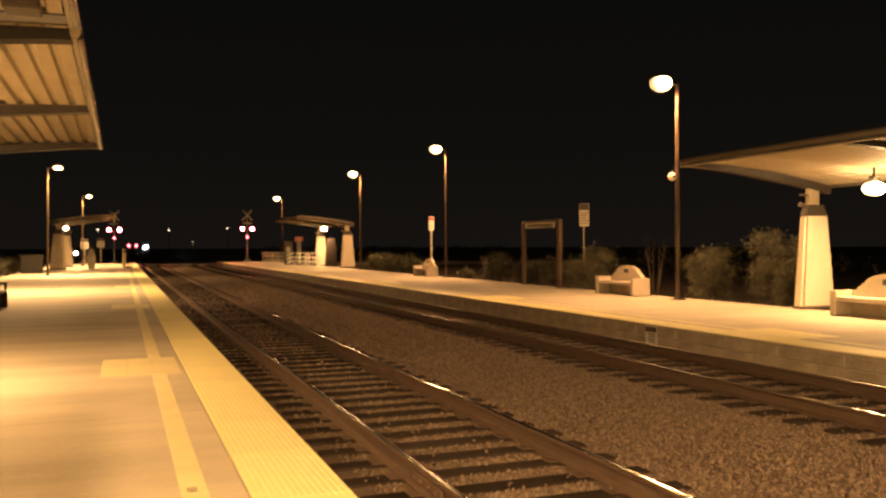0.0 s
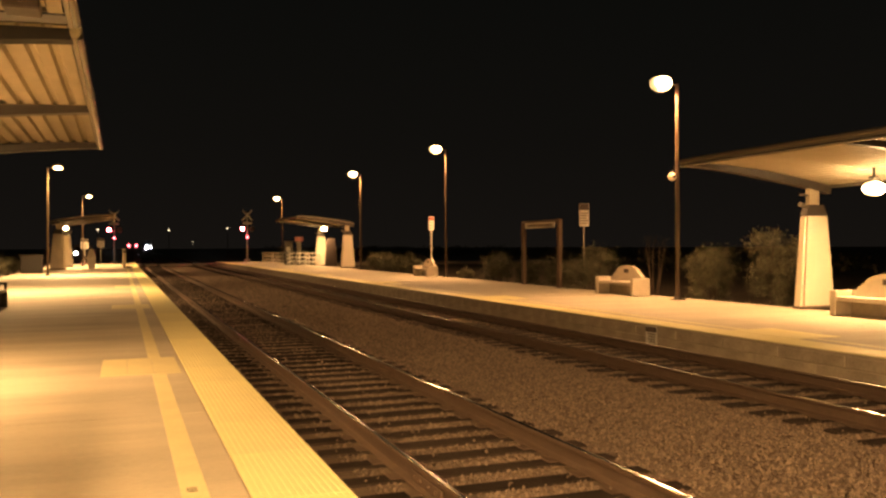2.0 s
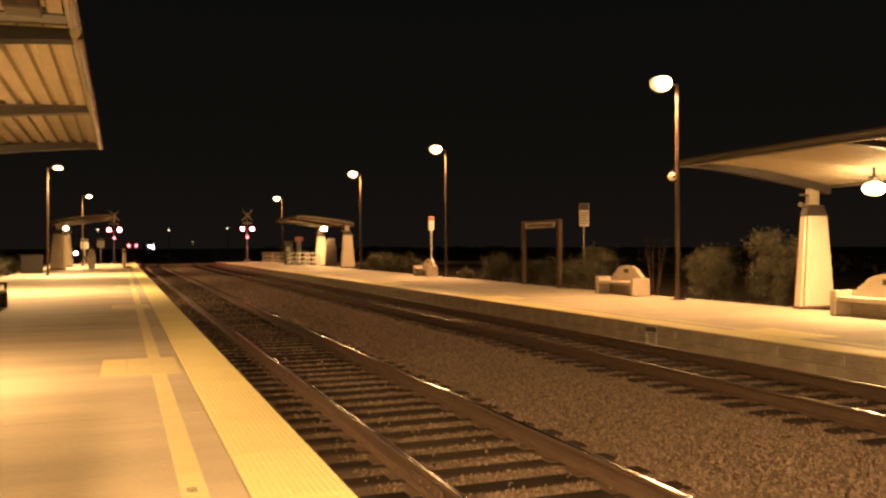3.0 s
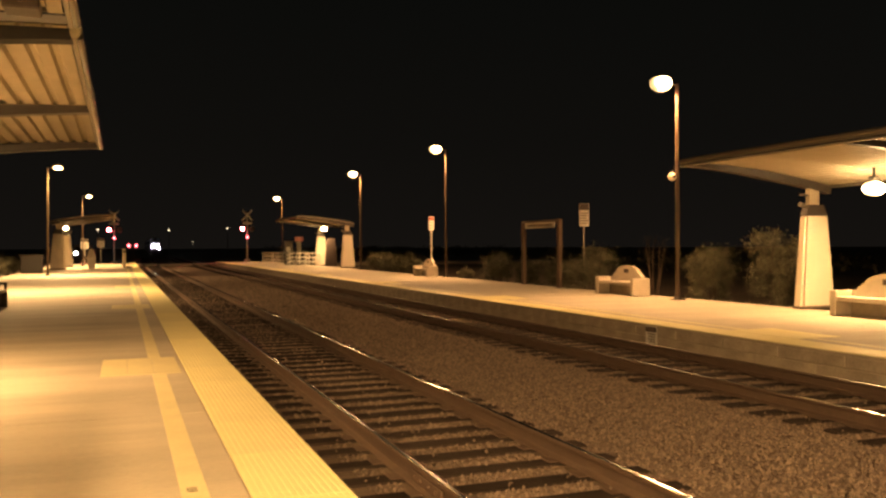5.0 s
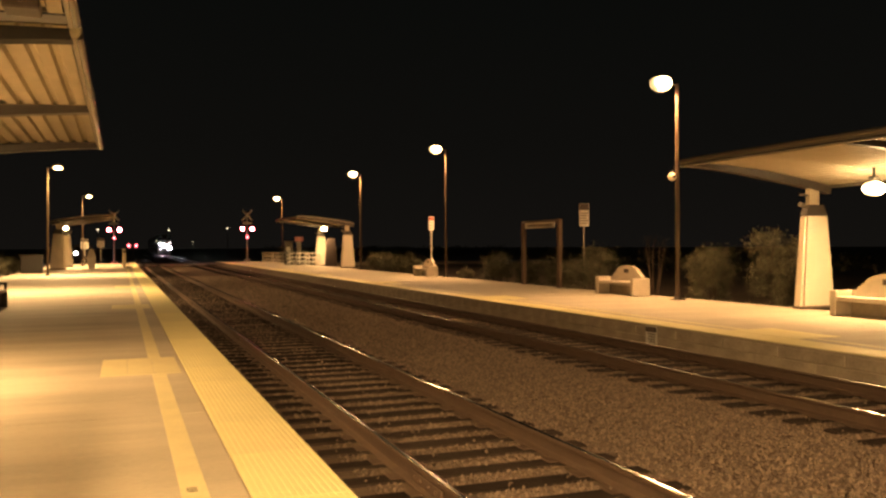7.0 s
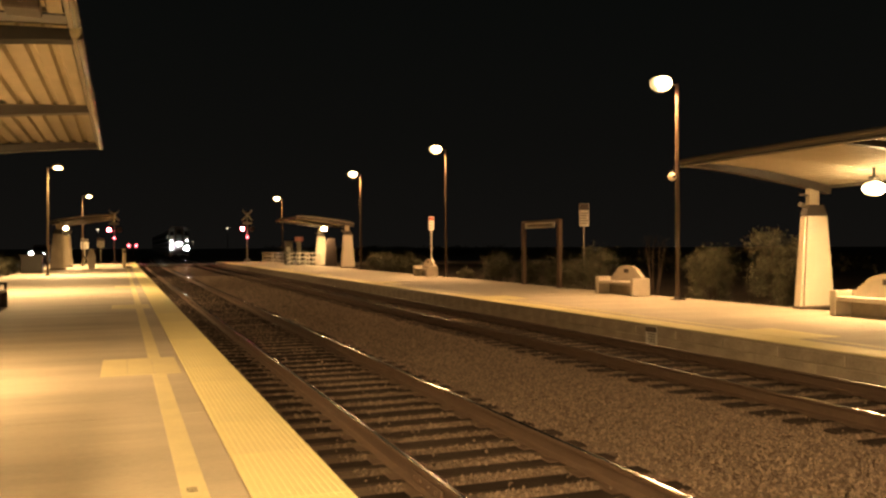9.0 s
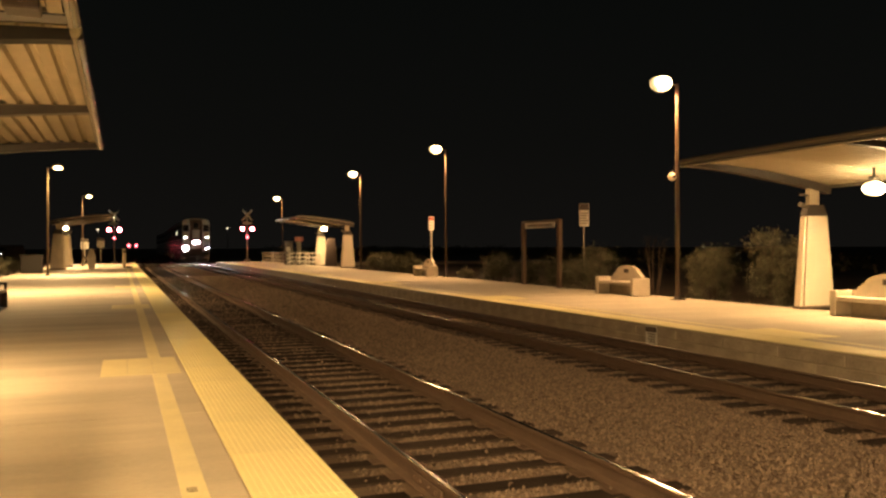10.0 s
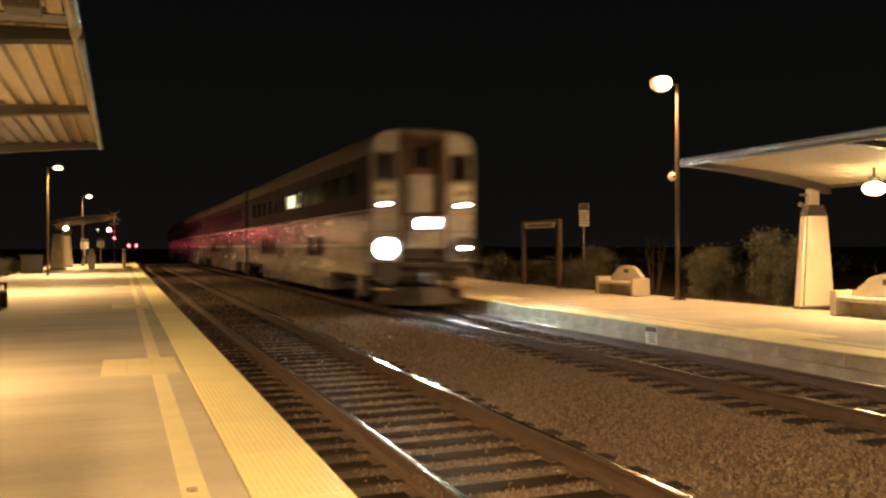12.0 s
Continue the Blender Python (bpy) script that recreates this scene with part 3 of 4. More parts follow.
o = thing("drinking_fountain", pose(-2.05, 67.0, 0), "cream plaster drinking fountain pillar with rounded top", "fountain")
part("pillar", Build().prism([(-0.2, 0), (0.2, 0), (0.25, 0.3), (0.3, 0.62), (0.3, 0.95), (0.21, 1.16), (0.18, 1.34), (0.08, 1.48), (-0.08, 1.48), (-0.18, 1.34), (-0.21, 1.16), (-0.3, 0.95), (-0.3, 0.62), (-0.25, 0.3)], -0.2, 0.2), STUCCO, o)
part("basin", Build().rod((-0.36, -0.05, 0.78), (-0.36, -0.05, 0.92), 0.12, 0.2, 14), STUCCO, o)

o = thing("edge_marker_post", pose(0.22, 70.0, 0), "pale square post with dark plate at the platform end", "post")
part("post", Build().box(-0.13, 0.13, -0.13, 0.13, 0, 1.5, 0.02), STUCCO_WORN, o)
part("plate", Build().box(-0.1, 0.1, -0.142, -0.131, 1.15, 1.4), SIGNDARK, o)
part("foot", Build().box(-0.05, 0.6, -0.1, 0.1, 0, 0.16, 0.02), SIGNDARK, o)

for x, y, hgt in ((-1.95, 92.0, 2.6), (-3.3, 88.0, 2.45)):
    post_sign(pose(x, y, 0, 0, 0, 0), 0.04, 0.7, 0.95, hgt, "small pale notice sign at the far platform end")


o = thing("information_pillar", pose(16.4, 69.2, 0), "dark brown tapered information pillar between the columns", "pillar")
part("body", Build().add([(-0.5, -0.12, 0.05), (0.5, -0.12, 0.05), (0.5, 0.12, 0.05), (-0.5, 0.12, 0.05), (-0.34, -0.1, 2.3), (0.34, -0.1, 2.3), (0.34, 0.1, 2.3), (-0.34, 0.1, 2.3)],
                         [(0, 3, 2, 1), (0, 1, 5, 4), (1, 2, 6, 5), (2, 3, 7, 6), (3, 0, 4, 7), (4, 5, 6, 7)]), SIGNDARK, o)
part("plinth", Build().box(-0.55, 0.55, -0.16, 0.16, 0, 0.06, 0.01), SIGNDARK, o)

# far ramp railings
def railing(at, length, n):
    o = thing("ramp_railing", at, "pale galvanised ramp railing with curved end", "railing", "ramp railings")
    for i in range(n + 1):
        y = length * i / n
        part("baluster", Build().rod((0, y, 0), (0, y, 1.05), 0.035, n=8), RAILING, o)
    for z in (1.08, 0.72, 0.38):
        part("rail", Build().path([(0, -0.25, z - 0.18), (0, -0.1, z - 0.03), (0, 0, z), (0, length, z), (0, length + 0.1, z - 0.03), (0, length + 0.25, z - 0.18)], 0.035, 8), RAILING, o)
    return o


railing(pose(13.3, 79.5, 0), 6.0, 5)
railing(pose(14.2, 79.5, 0), 6.0, 5)
railing(pose(13.2, 70.5, 0, 0, 0, -90), 2.4, 3)
railing(pose(13.2, 76.0, 0, 0, 0, -90), 2.4, 3)
railing(pose(14.6, 65.5, 0), 5.0, 4)

o = thing("ticket_machine", pose(14.15, 76.2, 0), "tall grey ticket machine with lit screen on platform", "ticket machine")
part("body", Build().box(-0.36, 0.36, -0.3, 0.3, 0, 2.15, 0.03), STEEL, o)
part("screen", Build().box(-0.25, 0.1, -0.312, -0.301, 1.2, 1.6), SIGNWHITE, o)
o = thing("red_post_sign", pose(14.85, 75.0, 0), "small red sign panel on a grey post", "sign")
part("post", Build().box(-0.2, 0.2, -0.08, 0.08, 0, 2.1, 0.02), STEEL, o)
part("panel", Build().box(-0.4, 0.4, -0.1, -0.085, 2.1, 2.5, 0.01), SIGNRED, o)


# ---------- crossing signals with flashing lamps
FLASH_MASKS = []


def crossing_signal(at, label):
    o = thing("crossing_signal", at, label, "crossing signal", "crossing signals")
    part("mast", Build().rod((0, 0, -0.87), (0, 0, 5.1), 0.085, n=12), RAILING, o)
    part("foundation", Build().box(-0.35, 0.35, -0.35, 0.35, -1.22, -0.42, 0.03), STUCCO_WORN, o)
    cb = part("crossbuck", Build().prism([(-0.62, 4.25), (-0.5, 4.13), (0.62, 5.33), (0.5, 5.45)], -0.13, -0.1), SIGNWHITE, o, "white crossed boards")
    part("board", Build().prism([(0.62, 4.25), (0.5, 4.13), (-0.62, 5.33), (-0.5, 5.45)], -0.165, -0.135), SIGNWHITE, cb)
    part("crossarm", Build().rod((-0.75, -0.05, 3.15), (0.75, -0.05, 3.15), 0.05, n=10), DARKSTEEL, o)
    part("track_sign", Build().box(-0.5, 0.5, -0.13, -0.11, 3.7, 3.95, 0.006), SIGNWHITE, o)
    part("bell", Build().ball((0, 0, 5.15), 0.16, 0.16, 0.1, 14, 8), STEEL, o)
    part("lower_lamp", Build().ball((0.0, -0.2, 2.2), 0.12, 0.06, 0.12, 14, 8), TAIL_GLOW, o, "small red lamp")
    for s in (-1, 1):
        x = s * 0.56
        lamp = part("lamp_target", Build().rod((x, -0.05, 3.15), (x, -0.1, 3.15), 0.32, n=20), SIGNDARK, o, "round black lamp backing plate")
        part("lamp_body", Build().rod((x, 0.2, 3.15), (x, -0.02, 3.15), 0.17, 0.2, 16), SIGNDARK, lamp)
        part("lamp_lens", Build().ball((x, -0.13, 3.15), 0.24, 0.09, 0.24, 18, 10), RED_GLOW, lamp, "glowing red lens")
        hood = Build()
        ring = [math.radians(20 + 140 * i / 10) for i in range(11)]
        for a, b in zip(ring, ring[1:]):
            p = [(x + r * math.cos(t), y, 3.15 + r * math.sin(t)) for r in (0.27, 0.285) for t in (a, b) for y in (-0.1, -0.42)]
            hood.add(p, [(0, 1, 3, 2), (4, 6, 7, 5), (1, 5, 7, 3), (0, 2, 6, 4)])
        part("hood", hood, SIGNDARK, lamp)
    # added flap, no part of a real signal: it blocks one lamp's light
    flap = part("flasher_mask", Build().rod((0, 0.0, -0.29), (0, -0.012, -0.29), 0.285, n=20), SIGNDARK, o, "added black flap that covers one lamp to make it flash")
    FLASH_MASKS.append(flap)
    return o


crossing_signal(pose(13.95, 101.5, 0.62), "level crossing signal with white crossbuck and flashing red lamps")
crossing_signal(pose(-0.75, 103.0, 0.5), "level crossing signal with flashing red lamps beside the platform end")
# ---------- shrubs behind the platforms
def shrub(x, y, w, h, seed, label, leaves=900):
    """Branching stems and many small leaf blades in uneven clumps."""
    r = random.Random(seed)
    o = thing("shrub", pose(x, y, -0.6), label, "shrub", "shrubs")
    stems, tips = Build(), []
    for i in range(9):
        a, lean = r.uniform(0, 6.28), r.uniform(0.15, 0.6)
        p = Vector((0.08 * math.cos(a), 0.08 * math.sin(a), 0))
        q = Vector((w * 0.5 * lean * math.cos(a), w * 0.5 * lean * math.sin(a), h * r.uniform(0.4, 0.6)))
        stems.rod(p, q, 0.022, 0.014, 6)
        for k in range(4):
            e = q + Vector((r.uniform(-1, 1) * w * 0.28, r.uniform(-1, 1) * w * 0.28, h * r.uniform(0.1, 0.42)))
            stems.rod(q, e, 0.012, 0.005, 5)
            tips.append(e)
            tips.append(q.lerp(e, 0.5) + Vector((0, 0, -0.1 * h * r.random())))
    for i in range(14):
        a = r.uniform(0, 6.28)
        tips.append(Vector((0.42 * w * math.cos(a), 0.42 * w * math.sin(a), h * r.uniform(0.12, 0.5))))
    part("branchwork", stems, BARK, o)
    lv = Build()
    for i in range(leaves):
        t = r.choice(tips)
        s = 0.13 * (0.6 + w * 0.3)
        c = t + Vector((r.gauss(0, s), r.gauss(0, s), r.gauss(0, s * 0.9)))
        if c.z < 0.05:
            c.z = 0.05 + r.random() * 0.2
        d = Vector((r.uniform(-1, 1), r.uniform(-1, 1), r.uniform(-0.2, 1.2))).normalized()
        e = d.orthogonal().normalized()
        e.rotate(Matrix.Rotation(r.uniform(0, 6.28), 3, d))
        n = r.uniform(0.045, 0.085) * (1.0 if y < 30 else 1.7)
        lv.add([c, c + d * n * 0.5 + e * n * 0.22, c + d * n, c + d * n * 0.5 - e * n * 0.22], [(0, 1, 2, 3)])
    part("foliage", lv, LEAF, o, "dusty grey-green leaves in loose clumps")
    return o


SHRUBS = ((16.9, 21.1, 1.3, 2.1), (17.4, 19.0, 1.6, 2.55), (17.0, 17.9, 1.0, 1.9), (16.15, 26.9, 2.1, 1.95), (16.7, 36.3, 1.5, 1.8), (16.8, 33.3, 1.1, 1.4), (16.9, 31.0, 1.5, 1.55),
          (16.7, 48.3, 1.6, 1.5), (16.9, 51.0, 1.8, 1.6), (16.8, 54.0, 1.8, 1.7), (17.0, 57.5, 1.8, 1.6))
for i, (x, y, w, h) in enumerate(SHRUBS):
    shrub(x, y, w, h, 40 + i, "dusty grey-green shrub growing behind the platform edge", 9000 if y < 30 else 3200)
for i, (x, y, w, h) in enumerate(((-7.2, 55.0, 2.2, 1.6), (-7.6, 59.5, 2.4, 1.8), (-7.0, 63.0, 2.0, 1.5))):
    shrub(x, y, w, h, 70 + i, "dark shrub beside the rear edge of the platform", 1200)
shrub(16.3, 39.2, 1.1, 1.0, 90, "pale dry low shrub behind the platform", 500)


def bare_tree(x, y, h, seed):
    r = random.Random(seed)
    o = thing("young_tree", pose(x, y, -0.6), "thin multi-stemmed young tree, nearly leafless, behind the shrubs", "tree", "young trees")
    trunk, twigs = Build(), Build()
    for lean in (-0.17, -0.06, 0.02, 0.1, 0.18):
        p = Vector((lean * 0.5, r.uniform(-0.1, 0.1), 0))
        for k in range(5):
            q = p + Vector((lean * h / 4 + r.uniform(-0.03, 0.03), r.uniform(-0.06, 0.06), h / 5))
            trunk.rod(p, q, 0.05 - 0.006 * k, 0.044 - 0.006 * k, 7)
            if k > 2:
                for _ in range(3):
                    twigs.rod(q, q + Vector((r.uniform(-0.25, 0.25), r.uniform(-0.25, 0.25), r.uniform(0.2, 0.6))), 0.01, 0.004, 5)
            p = q
    part("trunk", trunk, PALE_BARK, o, "several straight pale stems")
    part("twig_crown", twigs, BARK, o)
    lv = Build()
    for i in range(160):
        a = r.uniform(0, 6.28)
        c = Vector((r.gauss(0, 0.5), r.gauss(0, 0.4), h * r.uniform(0.8, 1.25)))
        d = Vector((r.uniform(-1, 1), r.uniform(-1, 1), r.uniform(-1, 1))).normalized()
        e = d.orthogonal().normalized()
        n = r.uniform(0.05, 0.09)
        lv.add([c, c + d * n * 0.5 + e * n * 0.25, c + d * n, c + d * n * 0.5 - e * n * 0.25], [(0, 1, 2, 3)])
    part("foliage", lv, LEAF, o)


bare_tree(22.0, 31.4, 2.1, 3)

# ---------- dark scrub along the horizon
def far_scrub():
    """Uneven clumps of coarse leaves far behind the platforms, one joined mesh."""
    r = np.random.default_rng(11)
    v, f = [], []
    for k in range(150):
        side = r.random() < 0.75
        x, y = (r.uniform(42, 120), r.uniform(30, 330)) if side else (r.uniform(-120, -40), r.uniform(90, 330))
        w, h = r.uniform(2.0, 6.0), r.uniform(0.8, 1.7) * (1 + max(y, abs(x)) / 300)
        n = 110
        c = np.stack([r.normal(x, w * 0.45, n), r.normal(y, w * 0.45, n), -0.6 + h * r.beta(1.6, 1.9, n)], -1)
        for p in c:
            d, e = r.normal(0, 1, 3), r.normal(0, 1, 3)
            d, e = 0.32 * d / np.linalg.norm(d), 0.2 * e / np.linalg.norm(e)
            b = len(v)
            v += [tuple(p - d), tuple(p + e), tuple(p + d), tuple(p - e)]
            f.append((b, b + 1, b + 2, b + 3))
    me = bpy.data.meshes.new("far_scrub")
    me.from_pydata(v, [], f)
    me.materials.append(LEAF)
    tagged(new("far_scrub", me), "dark uneven scrub and low trees along the night horizon", "scrub", kind="stuff")


far_scrub()

# ---------- distant lamps, a far signal and a van beyond the crossing
def distant_lamp(x, y, z, size):
    o = thing("distant_lamp", pose(x, y, -0.6), "far street lamp glowing in the dark", "street lamp", "distant lamps")
    part("pole", Build().rod((0, 0, 0), (0, 0, z + 0.6), 0.09, n=8), POLE, o)
    part("lens", Build().ball((0, 0, z + 0.6), size, size, size * 0.7, 10, 6), FAR_GLOW, o)


distant_lamp(13.1, 260.0, 6.8, 0.26)
distant_lamp(31.1, 270.0, 7.7, 0.24)
distant_lamp(-3.6, 150.0, 4.6, 0.16)
distant_lamp(33.0, 430.0, 4.0, 0.22)

o = thing("distant_signal", pose(1.75, 150.0, -0.62), "far signal post with a pair of red lamps", "signal")
part("mast", Build().rod((0, 0, 0), (0, 0, 2.9), 0.07, n=10), POLE, o)
part("crossarm", Build().rod((-0.62, 0, 2.58), (0.62, 0, 2.58), 0.04, n=8), DARKSTEEL, o)
for x in (-0.58, 0.58):
    lamp = part("lamp_target", Build().rod((x, 0.0, 2.58), (x, -0.05, 2.58), 0.3, n=18), SIGNDARK, o)
    part("lamp_lens", Build().ball((x, -0.08, 2.58), 0.2, 0.06, 0.2, 16, 8), TAIL_GLOW, lamp, "glowing red lens")


def van():
    o = thing("delivery_van", pose(-4.6, 104.0, -0.25), "dark van with white headlamps standing beyond the platform", "van")
    part("body", Build().prism([(-1.0, 0.35), (1.0, 0.35), (1.0, 1.3), (0.9, 2.1), (0.75, 2.2), (-0.75, 2.2), (-0.9, 2.1), (-1.0, 1.3)], 0.6, 4.8), DARKSTEEL, o)
    part("bonnet", Build().prism([(-0.98, 0.35), (0.98, 0.35), (0.95, 1.5), (-0.95, 1.5)], -0.3, 0.62), DARKSTEEL, o)
    part("windscreen", Build().prism([(-0.85, 1.55), (0.85, 1.55), (0.78, 1.95), (-0.78, 1.95)], 0.58, 0.6), CAR_GLASS, o)
    for x in (-0.72, 0.72):
        part("headlamp", Build().ball((x, -0.31, 1.25), 0.2 if x < 0 else 0.07, 0.05, 0.2 if x < 0 else 0.06, 14, 8), VAN_GLOW, o, "white glowing headlamp")
        for y in (0.4, 3.8):
            part("wheel", Build().rod((x - 0.14, y, 0.36), (x + 0.14, y, 0.36), 0.36, n=18), SIGNDARK, o)
    return o


VAN = van()


# ---------- the train
CAR_LEN, CAR_GAP = 25.6, 0.75
Z0 = RAIL_TOP
BODY = [(-1.55, 0.5), (1.55, 0.5), (1.55, 4.5), (1.54, 4.82), (1.43, 5.06), (1.18, 5.2), (0.6, 5.28), (-0.6, 5.28), (-1.18, 5.2), (-1.43, 5.06), (-1.54, 4.82), (-1.55, 4.5)]


def bogie(o, y):
    fr = part("bogie", Build().box(-1.15, -0.95, y - 1.6, y + 1.6, 0.42, 0.72, 0.04).box(0.95, 1.15, y - 1.6, y + 1.6, 0.42, 0.72, 0.04).box(-0.95, 0.95, y - 0.3, y + 0.3, 0.4, 0.7, 0.03), BOGIE, o)
    for d in (-1.3, 1.3):
        for s in (-1, 1):
            part("wheel", Build().rod((s * 0.69, y + d, 0.46), (s * 0.82, y + d, 0.46), 0.46, n=22).rod((s * 0.82, y + d, 0.46), (s * 1.2, y + d, 0.46), 0.13, n=10), BOGIE, fr)
    sp = Build()
    for s in (-1, 1):
        for d in (-0.45, 0.45):
            sp.rod((s * 1.05, y + d, 0.7), (s * 1.05, y + d, 0.95), 0.12, n=10)
    part("spring", sp, BOGIE, fr)


def rail_car(label, cab):
    """Local: the leading end at y = 0, the car runs to +y; z = 0 on the railhead."""
    o = thing("passenger_car", pose(TRACK_R, 460, Z0), label, "rail car", "train cars")
    L = CAR_LEN
    y0 = 0.35 if cab else 0.0
    low = Build()
    low.box(-1.5, 1.5, y0, L, 0.95, 4.9)
    low.box(-1.55, 1.55, y0, L, 0.95, 2.84, 0.02)
    body = part("body", low, CAR_SILVER, o, "weathered silver lower body side")
    sk = Build()
    for s in (-1, 1):
        x0, x1 = sorted((s * 1.36, s * 1.53))
        sk.box(x0, x1, 5.3, L - 5.3, 0.33, 0.95, 0.02)
        sk.box(x0, x1, 0.9 + y0, 1.5 + y0, 0.33, 0.95, 0.02)
    sk.box(-1.4, 1.4, 5.6, L - 5.6, 0.36, 0.95)
    part("skirt", sk, CAR_SILVER, body)
    up = Build().box(-1.555, 1.555, y0, L, 2.88, 4.5, 0.01)
    part("window_band", up, CAR_DARK, o, "dark painted upper deck band")
    roof = [(x, z) for x, z in BODY if z >= 4.5]
    part("roof", Build().prism(roof, y0, L), CAR_ROOF, o)
    part("stripe", Build().box(-1.562, -1.551, y0 + 0.1, L, 1.82, 1.93).box(1.551, 1.562, y0 + 0.1, L, 1.82, 1.93), CAR_STRIPE, o, "thin pale stripe along the side")
    part("belt", Build().box(-1.566, -1.551, y0, L, 2.84, 2.9).box(1.551, 1.566, y0, L, 2.84, 2.9), CAR_STRIPE, o)
    # corrugation on the lower side
    rb = Build()
    for z in (1.05, 1.17, 1.29, 1.41):
        for s in (-1, 1):
            x0, x1 = sorted((s * 1.549, s * 1.563))
            rb.box(x0, x1, y0 + 1.6, L - 0.3, z, z + 0.045)
    part("side_rib", rb, CAR_SILVER, body)
    for s in (-1, 1):
        n = 13
        for i in range(n):
            lit = cab and s < 0 and i == 6
            y = 1.9 + i * (L - 3.6) / n - (0.5 if lit else 0.0)
            x0, x1 = sorted((s * 1.553, s * 1.566))
            if lit:
                part("lit_gap", Build().box(-1.567, -1.553, y - 1.0, y - 0.78, 3.42, 3.55, 0.004).box(-1.567, -1.553, y - 1.08, y - 0.95, 3.92, 4.0, 0.004), CABIN_GLOW, o, "small lit pane")
            part("upper_window", Build().box(x0, x1, y, y + (1.45 if lit else 1.25), 3.46 if lit else 3.4, 3.96 if lit else 4.1, 0.004), CABIN_GLOW if lit else CAR_GLASS, o, "lit yellow window" if lit else "")
        for y in (6.4, 7.9, 16.3, 17.8, 19.3):
            x0, x1 = sorted((s * 1.551, s * 1.564))
            part("lower_window", Build().box(x0, x1, y, y + 1.2, 1.5, 2.2, 0.004), CAR_GLASS, o)
        for y in (10.6, 14.3):
            x0, x1 = sorted((s * 1.545, s * 1.558))
            d = part("door", Build().box(x0, x1, y, y + 0.95, 0.6, 2.6, 0.004), CAR_SILVER, o)
            part("door_window", Build().box(x0 - 0.004, x1 + 0.004, y + 0.25, y + 0.7, 1.5, 2.35), CAR_GLASS, d)
            part("door_gap", Build().box(x0 - 0.002, x1 + 0.002, y - 0.1, y, 0.6, 2.62).box(x0 - 0.002, x1 + 0.002, y + 0.95, y + 1.05, 0.6, 2.62), SIGNDARK, d)
    bogie(o, 3.2)
    bogie(o, L - 3.2)
    part("bellows", Build().box(-0.75, 0.75, L, L + CAR_GAP - 0.02, 0.9, 4.2, 0.05), DOORBROWN, o, "dark gangway bellows")
    part("underframe", Build().box(-1.3, 1.3, y0, L, 0.78, 0.95), BOGIE, o)
    rv = Build()
    for y in (5, 12, 19):
        rv.box(-0.7, 0.7, y, y + 1.8, 5.2, 5.3, 0.03)
    part("roof_unit", rv, CAR_ROOF, o)
    return o


def shell(owner, x, z, rx, rz, deep=0.34):
    """An oval hood that stands proud of a lamp."""
    ring, b = [2 * math.pi * i / 20 for i in range(21)], Build()
    for a, c in zip(ring, ring[1:]):
        b.add([(x + (rx + g) * math.cos(t), y, z + (rz + g) * math.sin(t)) for g in (0.012, 0.03) for t in (a, c) for y in (0.0, -deep)],
              [(0, 1, 3, 2), (4, 6, 7, 5), (1, 5, 7, 3), (0, 2, 6, 4)])
    part("lamp_hood", b.mesh("lamp_hood", DARKSTEEL, weld=True), DARKSTEEL, owner)


DITCH_MASKS = []


